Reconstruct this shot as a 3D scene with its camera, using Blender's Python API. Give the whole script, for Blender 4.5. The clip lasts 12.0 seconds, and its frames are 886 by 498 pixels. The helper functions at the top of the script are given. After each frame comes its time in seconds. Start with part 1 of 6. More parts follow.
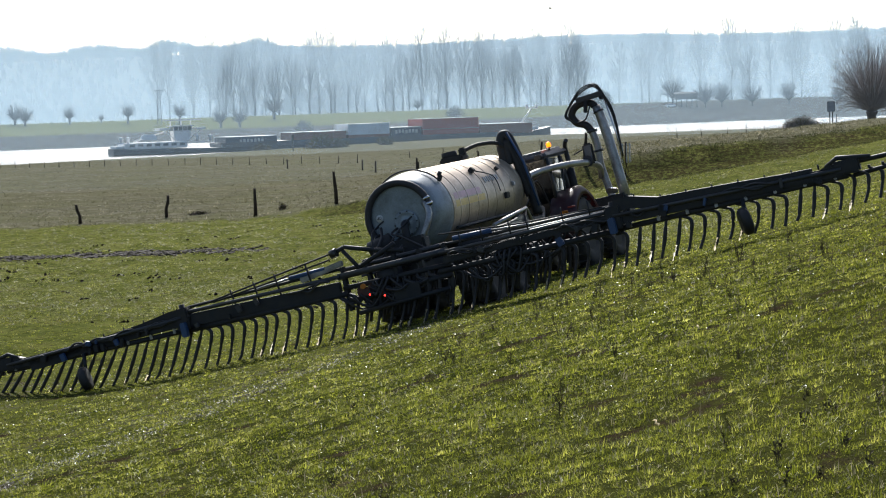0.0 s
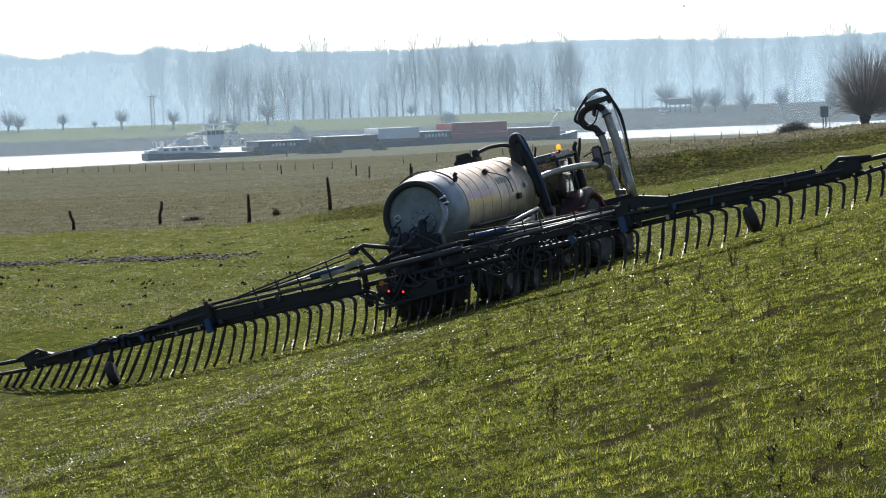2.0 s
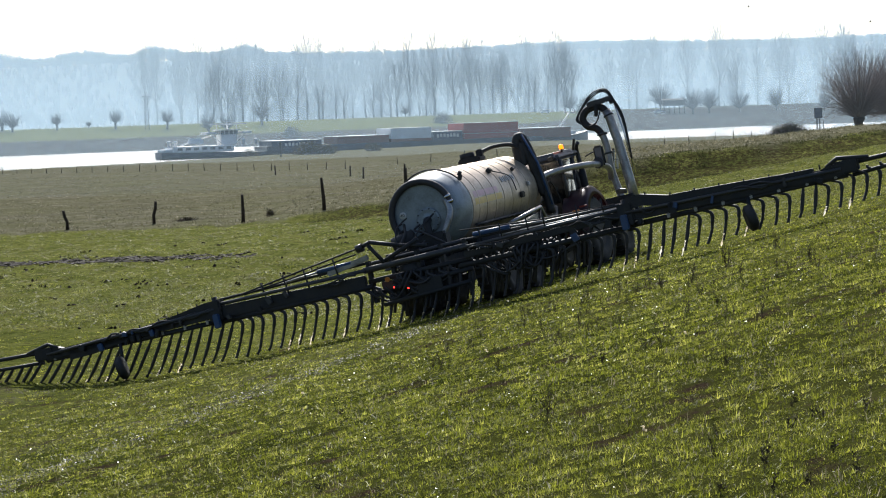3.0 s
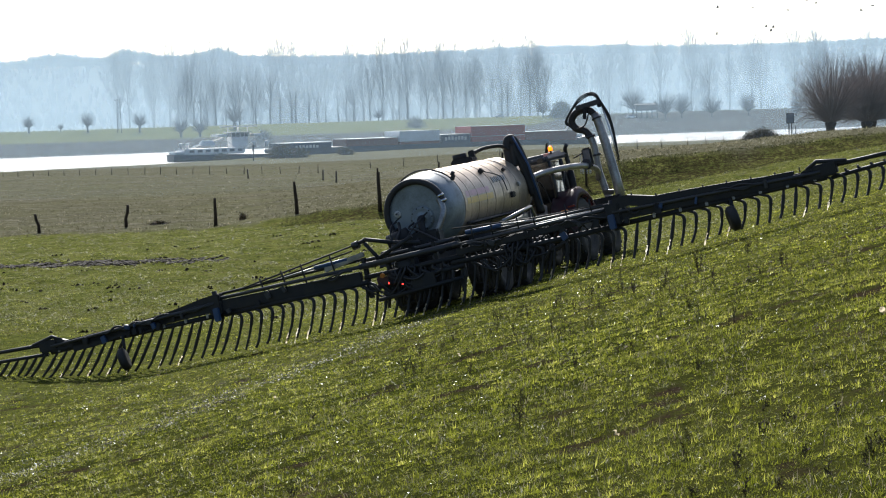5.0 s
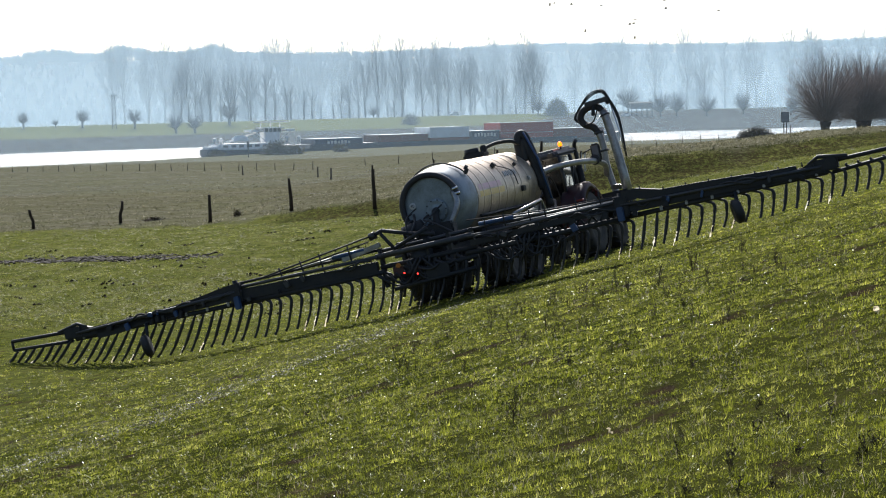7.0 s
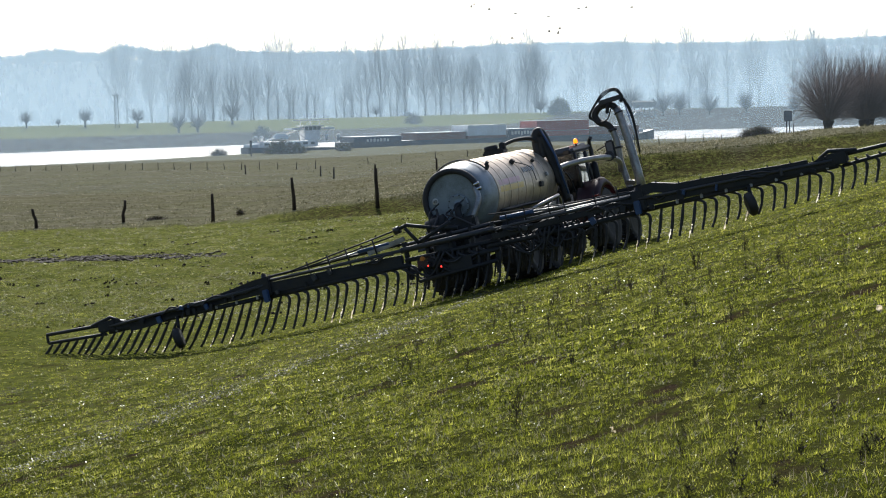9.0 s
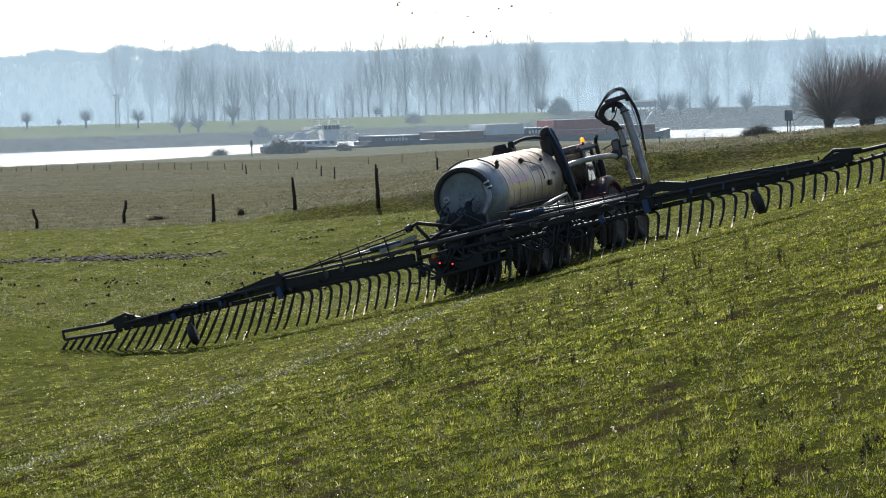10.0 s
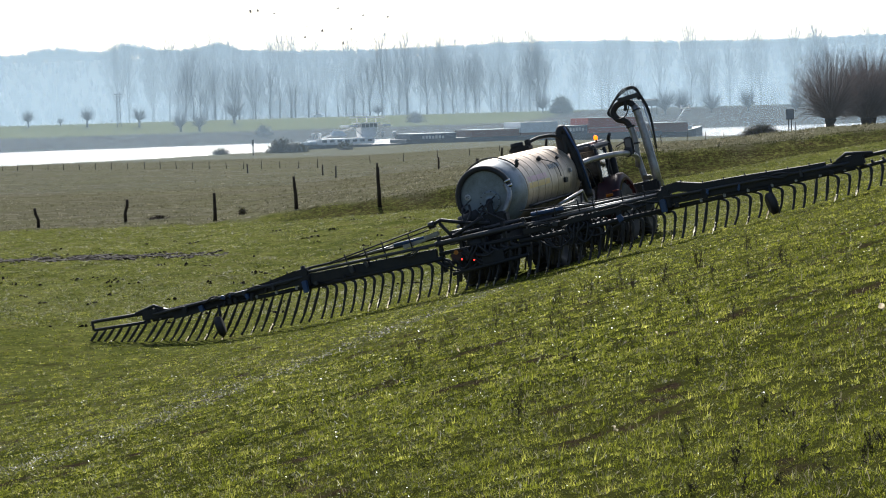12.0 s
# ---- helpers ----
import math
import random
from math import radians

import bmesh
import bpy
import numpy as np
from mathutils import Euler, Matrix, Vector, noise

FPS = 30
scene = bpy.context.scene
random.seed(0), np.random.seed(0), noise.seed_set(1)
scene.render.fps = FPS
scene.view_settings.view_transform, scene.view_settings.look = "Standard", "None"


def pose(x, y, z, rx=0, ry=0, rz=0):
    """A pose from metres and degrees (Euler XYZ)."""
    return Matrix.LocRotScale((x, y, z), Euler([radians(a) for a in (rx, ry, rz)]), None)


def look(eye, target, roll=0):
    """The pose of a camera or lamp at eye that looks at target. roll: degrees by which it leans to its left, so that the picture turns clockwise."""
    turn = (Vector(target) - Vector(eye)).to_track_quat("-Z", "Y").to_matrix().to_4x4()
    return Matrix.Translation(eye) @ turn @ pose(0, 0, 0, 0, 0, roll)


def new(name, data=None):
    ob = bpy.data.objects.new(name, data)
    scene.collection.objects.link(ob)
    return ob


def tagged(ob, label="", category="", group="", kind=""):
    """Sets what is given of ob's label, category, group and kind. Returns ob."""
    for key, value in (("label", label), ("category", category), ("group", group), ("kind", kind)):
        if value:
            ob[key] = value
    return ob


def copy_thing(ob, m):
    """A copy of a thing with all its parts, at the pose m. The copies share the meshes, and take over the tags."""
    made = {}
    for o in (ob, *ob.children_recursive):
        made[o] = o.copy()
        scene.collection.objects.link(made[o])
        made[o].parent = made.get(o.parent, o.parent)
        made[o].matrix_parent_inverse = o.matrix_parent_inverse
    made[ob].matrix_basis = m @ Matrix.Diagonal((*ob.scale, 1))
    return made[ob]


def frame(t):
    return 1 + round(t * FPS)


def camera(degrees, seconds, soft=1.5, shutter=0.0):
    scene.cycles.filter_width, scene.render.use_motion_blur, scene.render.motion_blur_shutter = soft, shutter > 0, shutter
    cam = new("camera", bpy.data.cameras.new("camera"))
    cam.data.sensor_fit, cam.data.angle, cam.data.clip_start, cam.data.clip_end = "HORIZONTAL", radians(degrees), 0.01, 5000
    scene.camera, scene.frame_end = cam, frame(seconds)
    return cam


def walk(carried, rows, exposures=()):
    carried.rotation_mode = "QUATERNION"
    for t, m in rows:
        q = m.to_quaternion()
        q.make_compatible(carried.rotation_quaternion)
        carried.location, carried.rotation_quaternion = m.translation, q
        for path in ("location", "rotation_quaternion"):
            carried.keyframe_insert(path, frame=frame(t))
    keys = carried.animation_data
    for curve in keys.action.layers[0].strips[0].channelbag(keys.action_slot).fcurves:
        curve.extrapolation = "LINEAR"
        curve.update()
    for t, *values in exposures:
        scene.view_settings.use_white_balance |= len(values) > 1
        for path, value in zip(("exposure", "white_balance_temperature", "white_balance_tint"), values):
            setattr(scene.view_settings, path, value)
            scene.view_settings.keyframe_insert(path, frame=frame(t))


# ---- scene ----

# ---------------------------------------------------------------- camera
EYE = Vector((0.0, 0.0, 7.2))          # river level is z = 0
# seconds, turn to the right, tilt, lean (degrees)
VIEW = [
    (0, -1.389, -4.137, -2.035), (0.5, -1.185, -4.067, -1.999), (1, -1.269, -4.011, -1.975), (1.5, -1.294, -3.999, -2.098),
    (2, -1.193, -3.975, -2.098), (2.5, -1.005, -3.981, -1.999), (3, -1.006, -3.960, -1.995), (5, -0.164, -3.860, -1.839),
    (5.5, -0.052, -3.898, -1.656), (6, 0.000, -3.918, -1.600), (6.5, -0.027, -3.931, -1.669), (7, 0.004, -3.944, -1.584),
    (9, -0.083, -3.970, -1.613), (9.5, -0.107, -3.968, -1.603), (10, -0.107, -3.978, -1.666), (10.5, -0.109, -3.996, -1.622),
    (11, -0.129, -4.010, -1.699), (11.5, -0.133, -4.002, -1.661), (12, -0.150, -4.007, -1.698)]
cam = camera(26.73, 12.0, soft=1.1)


def view_pose(yaw, tilt, lean):
    a, b = radians(yaw), radians(tilt)
    way = Vector((math.sin(a) * math.cos(b), math.cos(a) * math.cos(b), math.sin(b)))
    return look(EYE, EYE + way, lean)


EXPO = 0.63
walk(cam, [(t, view_pose(y, p, r)) for t, y, p, r in VIEW], exposures=[(0, EXPO, 6050, 10), (6, EXPO, 6050, 10), (9, EXPO - 0.06, 6050, 10), (12, EXPO - 0.08, 6050, 10)])

# seconds, ground point under the boom, heading, pitch, lean (degrees)
DRIVE = [
    (0, -1.876, 40.669, 2.471, 17.80, 0.52, 12.07),
    (3, -1.168, 42.938, 2.535, 18.17, 0.45, 11.98),
    (6, -0.470, 45.264, 2.596, 18.78, 0.43, 11.63),
    (9, 0.291, 47.611, 2.636, 18.86, 0.44, 12.01),
    (12, 1.112, 49.950, 2.566, 18.29, 0.93, 11.34)]

# ---------------------------------------------------------------- light
SUN_AZ, SUN_EL = -5.0, 37.0
sun_dir = Vector((math.sin(radians(SUN_AZ)) * math.cos(radians(SUN_EL)),
                  math.cos(radians(SUN_AZ)) * math.cos(radians(SUN_EL)), math.sin(radians(SUN_EL))))
world = bpy.data.worlds.new("sky")
scene.world = world
world.use_nodes = True
wn = world.node_tree.nodes
sky = wn.new("ShaderNodeTexSky")
sky.sky_type, sky.sun_disc = "NISHITA", False
sky.sun_elevation, sky.sun_rotation = radians(SUN_EL), radians(SUN_AZ)
sky.air_density, sky.dust_density, sky.ozone_density = 1.0, 2.5, 1.0
wn["Background"].inputs["Strength"].default_value = 0.09
world.node_tree.links.new(sky.outputs[0], wn["Background"].inputs["Color"])
sun = new("sun", bpy.data.lights.new("sun", "SUN"))
sun.data.energy, sun.data.angle, sun.data.color = 5.0, radians(0.6), (1.0, 0.94, 0.84)
sun.matrix_world = look(sun_dir * 200, (0, 0, 0))


# ---------------------------------------------------------------- materials
class Nodes:
    """Short hand for one node material."""

    def __init__(self, name):
        self.m = bpy.data.materials.new(name)
        self.m.use_nodes = True
        self.t = self.m.node_tree
        self.b = self.t.nodes["Principled BSDF"]
        self.out = self.t.nodes["Material Output"]

    def add(self, kind, **kw):
        n = self.t.nodes.new(kind)
        for k, v in kw.items():
            setattr(n, k, v)
        return n

    def link(self, a, b):
        self.t.links.new(a, b)

    def coords(self, world_space=False):
        if world_space:
            return self.add("ShaderNodeNewGeometry").outputs["Position"]
        return self.add("ShaderNodeTexCoord").outputs["Object"]

    def noise(self, scale, detail=4, rough=0.6, vec=None, stretch=None):
        n = self.add("ShaderNodeTexNoise")
        n.inputs["Scale"].default_value, n.inputs["Detail"].default_value, n.inputs["Roughness"].default_value = scale, detail, rough
        v = vec or self.coords()
        if stretch:
            mp = self.add("ShaderNodeMapping")
            mp.inputs["Scale"].default_value = stretch
            self.link(v, mp.inputs["Vector"])
            v = mp.outputs["Vector"]
        self.link(v, n.inputs["Vector"])
        return n.outputs["Fac"]

    def ramp(self, fac, lo, hi):
        r = self.add("ShaderNodeMapRange")
        r.inputs["From Min"].default_value, r.inputs["From Max"].default_value = lo, hi
        self.link(fac, r.inputs["Value"])
        return r.outputs[0]

    def mix(self, fac, a, b, kind="MIX"):
        m = self.add("ShaderNodeMix", data_type="RGBA", blend_type=kind)
        for sock, v in ((m.inputs["Factor"], fac), (m.inputs["A"], a), (m.inputs["B"], b)):
            if isinstance(v, (int, float)):
                sock.default_value = v
            elif isinstance(v, tuple):
                sock.default_value = (*v, 1)
            else:
                self.link(v, sock)
        return m.outputs["Result"]

    def math(self, op, a, b):
        m = self.add("ShaderNodeMath", operation=op)
        for sock, v in ((m.inputs[0], a), (m.inputs[1], b)):
            if isinstance(v, (int, float)):
                sock.default_value = v
            else:
                self.link(v, sock)
        return m.outputs[0]

    def bump(self, height, strength, dist):
        b = self.add("ShaderNodeBump")
        b.inputs["Strength"].default_value, b.inputs["Distance"].default_value = strength, dist
        self.link(height, b.inputs["Height"])
        self.link(b.outputs["Normal"], self.b.inputs["Normal"])

    def set(self, **kw):
        for k, v in kw.items():
            s = self.b.inputs[k.replace("_", " ")]
            if isinstance(v, (int, float)):
                s.default_value = v
            elif isinstance(v, tuple):
                s.default_value = (*v, 1)
            else:
                self.link(v, s)
        return self


def surface(name, base, dirt=(0.06, 0.05, 0.04), rough=0.5, metal=0.0, grime=0.4, scale=3.0, bump=0.15, spec=0.5):
    """Paint, metal, rubber or wood with grime at two scales."""
    n = Nodes(name)
    big, fine = n.noise(scale, 5, 0.65), n.noise(scale * 14, 3, 0.6)
    patch = n.ramp(n.math("ADD", n.math("MULTIPLY", big, 0.75), n.math("MULTIPLY", fine, 0.25)), 0.42, 0.68)
    col = n.mix(n.math("MULTIPLY", patch, grime), base, dirt)
    n.set(Base_Color=col, Metallic=metal, Specular_IOR_Level=spec,
          Roughness=n.math("ADD", n.math("MULTIPLY", fine, 0.25), rough - 0.12))
    n.bump(fine, bump, 0.01)
    return n.m


def leafy(name, a, b, thin=0.45, rough=0.55, toned=None, spec=0.06, dull=0.6):
    """Blades and leaves: a tone for each blade, light shining through."""
    n = Nodes(name)
    geo = n.add("ShaderNodeNewGeometry")
    tone = n.add("ShaderNodeAttribute", attribute_name="tone") if toned else None
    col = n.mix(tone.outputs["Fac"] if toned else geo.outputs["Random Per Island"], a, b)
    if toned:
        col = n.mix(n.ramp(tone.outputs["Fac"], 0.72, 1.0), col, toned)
    col = n.mix(n.math("MULTIPLY", n.ramp(n.noise(0.35, 4, 0.6, n.coords(True)), 0.35, 0.7), dull), col, (0.11, 0.1, 0.04))
    n.set(Base_Color=col, Roughness=rough, Specular_IOR_Level=spec)
    tr = n.add("ShaderNodeBsdfTranslucent")
    n.link(col, tr.inputs["Color"])
    mx = n.add("ShaderNodeMixShader")
    mx.inputs[0].default_value = thin
    n.link(n.b.outputs[0], mx.inputs[1])
    n.link(tr.outputs[0], mx.inputs[2])
    n.link(mx.outputs[0], n.out.inputs["Surface"])
    return n.m


def bark(name, a, b):
    n = Nodes(name)
    f = n.noise(2.5, 5, 0.7, stretch=(3, 3, 0.6))
    n.set(Base_Color=n.mix(n.ramp(f, 0.35, 0.65), a, b), Roughness=0.9, Specular_IOR_Level=0.2)
    n.bump(f, 0.4, 0.03)
    return n.m


def ground_material():
    n = Nodes("meadow")
    p = n.coords(True)
    at = n.add("ShaderNodeAttribute", attribute_name="zone")
    sep = n.add("ShaderNodeSeparateColor")
    n.link(at.outputs["Color"], sep.inputs[0])
    rough_field, mud, bank, clods = sep.outputs[0], sep.outputs[1], sep.outputs[2], at.outputs["Alpha"]
    big, mid, fine, tiny = n.noise(0.09, 4, 0.6, p), n.noise(0.7, 5, 0.65, p), n.noise(5.0, 5, 0.7, p), n.noise(38.0, 3, 0.6, p)
    # near ground: soil and the shade between tufts, both put into a dark colour
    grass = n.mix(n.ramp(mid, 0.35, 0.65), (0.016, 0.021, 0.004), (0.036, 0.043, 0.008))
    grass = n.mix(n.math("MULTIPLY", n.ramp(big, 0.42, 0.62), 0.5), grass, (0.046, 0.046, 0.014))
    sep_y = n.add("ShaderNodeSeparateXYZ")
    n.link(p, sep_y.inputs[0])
    # paler ground, blended in from Y 18 to 62
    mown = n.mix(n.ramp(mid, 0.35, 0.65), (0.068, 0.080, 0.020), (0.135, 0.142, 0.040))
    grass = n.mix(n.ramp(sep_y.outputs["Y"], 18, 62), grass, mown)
    # dark flecks paint further shaded gaps in the turf
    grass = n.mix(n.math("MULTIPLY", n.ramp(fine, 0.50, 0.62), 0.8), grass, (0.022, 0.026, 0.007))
    soil = n.mix(n.ramp(tiny, 0.3, 0.7), (0.085, 0.062, 0.036), (0.045, 0.034, 0.022))
    bare = n.math("MULTIPLY", n.ramp(n.math("ADD", n.math("MULTIPLY", mid, 0.5), n.math("MULTIPLY", fine, 0.5)), 0.55, 0.64), 0.75)
    near = n.mix(bare, grass, soil)
    hay = n.mix(n.ramp(n.noise(0.9, 6, 0.75, p, (0.3, 1.0, 1.0)), 0.42, 0.58), (0.150, 0.140, 0.106), (0.080, 0.077, 0.050))
    hay = n.mix(n.math("MULTIPLY", n.ramp(big, 0.4, 0.65), 0.5), hay, (0.110, 0.112, 0.055))
    rows = n.ramp(n.noise(0.30, 4, 0.65, p, (0.12, 1.0, 1.0)), 0.40, 0.60)
    hay = n.mix(n.math("MULTIPLY", rows, 0.55), hay, (0.074, 0.074, 0.040))
    col = n.mix(rough_field, near, hay)
    stones = n.mix(n.ramp(n.noise(0.4, 5, 0.7, p), 0.4, 0.6), (0.062, 0.056, 0.045), (0.034, 0.033, 0.026))
    col = n.mix(bank, col, stones)
    col = n.mix(n.math("MULTIPLY", clods, n.ramp(fine, 0.40, 0.52)), col, (0.030, 0.022, 0.014))
    wet = n.math("MULTIPLY", mud, n.ramp(n.math("ADD", n.math("MULTIPLY", fine, 0.6), n.math("MULTIPLY", mid, 0.4)), 0.50, 0.58))
    col = n.mix(wet, col, (0.026, 0.020, 0.013))
    n.set(Base_Color=col, Specular_IOR_Level=n.math("MULTIPLY", n.math("MULTIPLY", wet, 0.5), n.ramp(tiny, 0.54, 0.62)), Roughness=n.math("SUBTRACT", 0.9, n.math("MULTIPLY", wet, 0.5)))
    n.bump(n.math("ADD", n.math("ADD", fine, n.noise(14.0, 4, 0.7, p)), n.math("MULTIPLY", tiny, 0.5)), 0.8, 0.045)
    return n.m


def water_material():
    n = Nodes("river_water")
    p = n.coords(True)
    w = n.math("ADD", n.noise(0.35, 4, 0.7, p, (0.5, 1.2, 1)), n.math("MULTIPLY", n.noise(1.6, 3, 0.7, p), 0.5))
    n.set(Base_Color=(0.03, 0.045, 0.05), Roughness=0.22, IOR=1.33)
    n.bump(w, 1.0, 1.2)
    return n.m


def haze_material(name, amount, low, high):
    """A flat sheet standing in for hazy air: mostly clear, its haze put in as a pale blue colour that scatters the sun
    behind it; it thins out with height.
    """
    n = Nodes(name)
    z = n.add("ShaderNodeSeparateXYZ")
    n.link(n.coords(True), z.inputs[0])
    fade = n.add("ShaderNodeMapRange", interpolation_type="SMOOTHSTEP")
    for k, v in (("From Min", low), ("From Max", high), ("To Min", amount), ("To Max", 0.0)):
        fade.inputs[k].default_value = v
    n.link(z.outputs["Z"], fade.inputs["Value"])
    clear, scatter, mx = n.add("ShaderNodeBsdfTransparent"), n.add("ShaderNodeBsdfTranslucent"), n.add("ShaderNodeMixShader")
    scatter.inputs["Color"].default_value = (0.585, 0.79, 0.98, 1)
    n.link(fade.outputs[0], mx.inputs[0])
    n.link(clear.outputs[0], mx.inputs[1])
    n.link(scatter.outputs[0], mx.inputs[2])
    n.link(mx.outputs[0], n.out.inputs["Surface"])
    return n.m


def glow(name, col, power):
    n = Nodes(name)
    n.set(Base_Color=col, Emission_Color=col, Emission_Strength=power, Roughness=0.3)
    return n.m


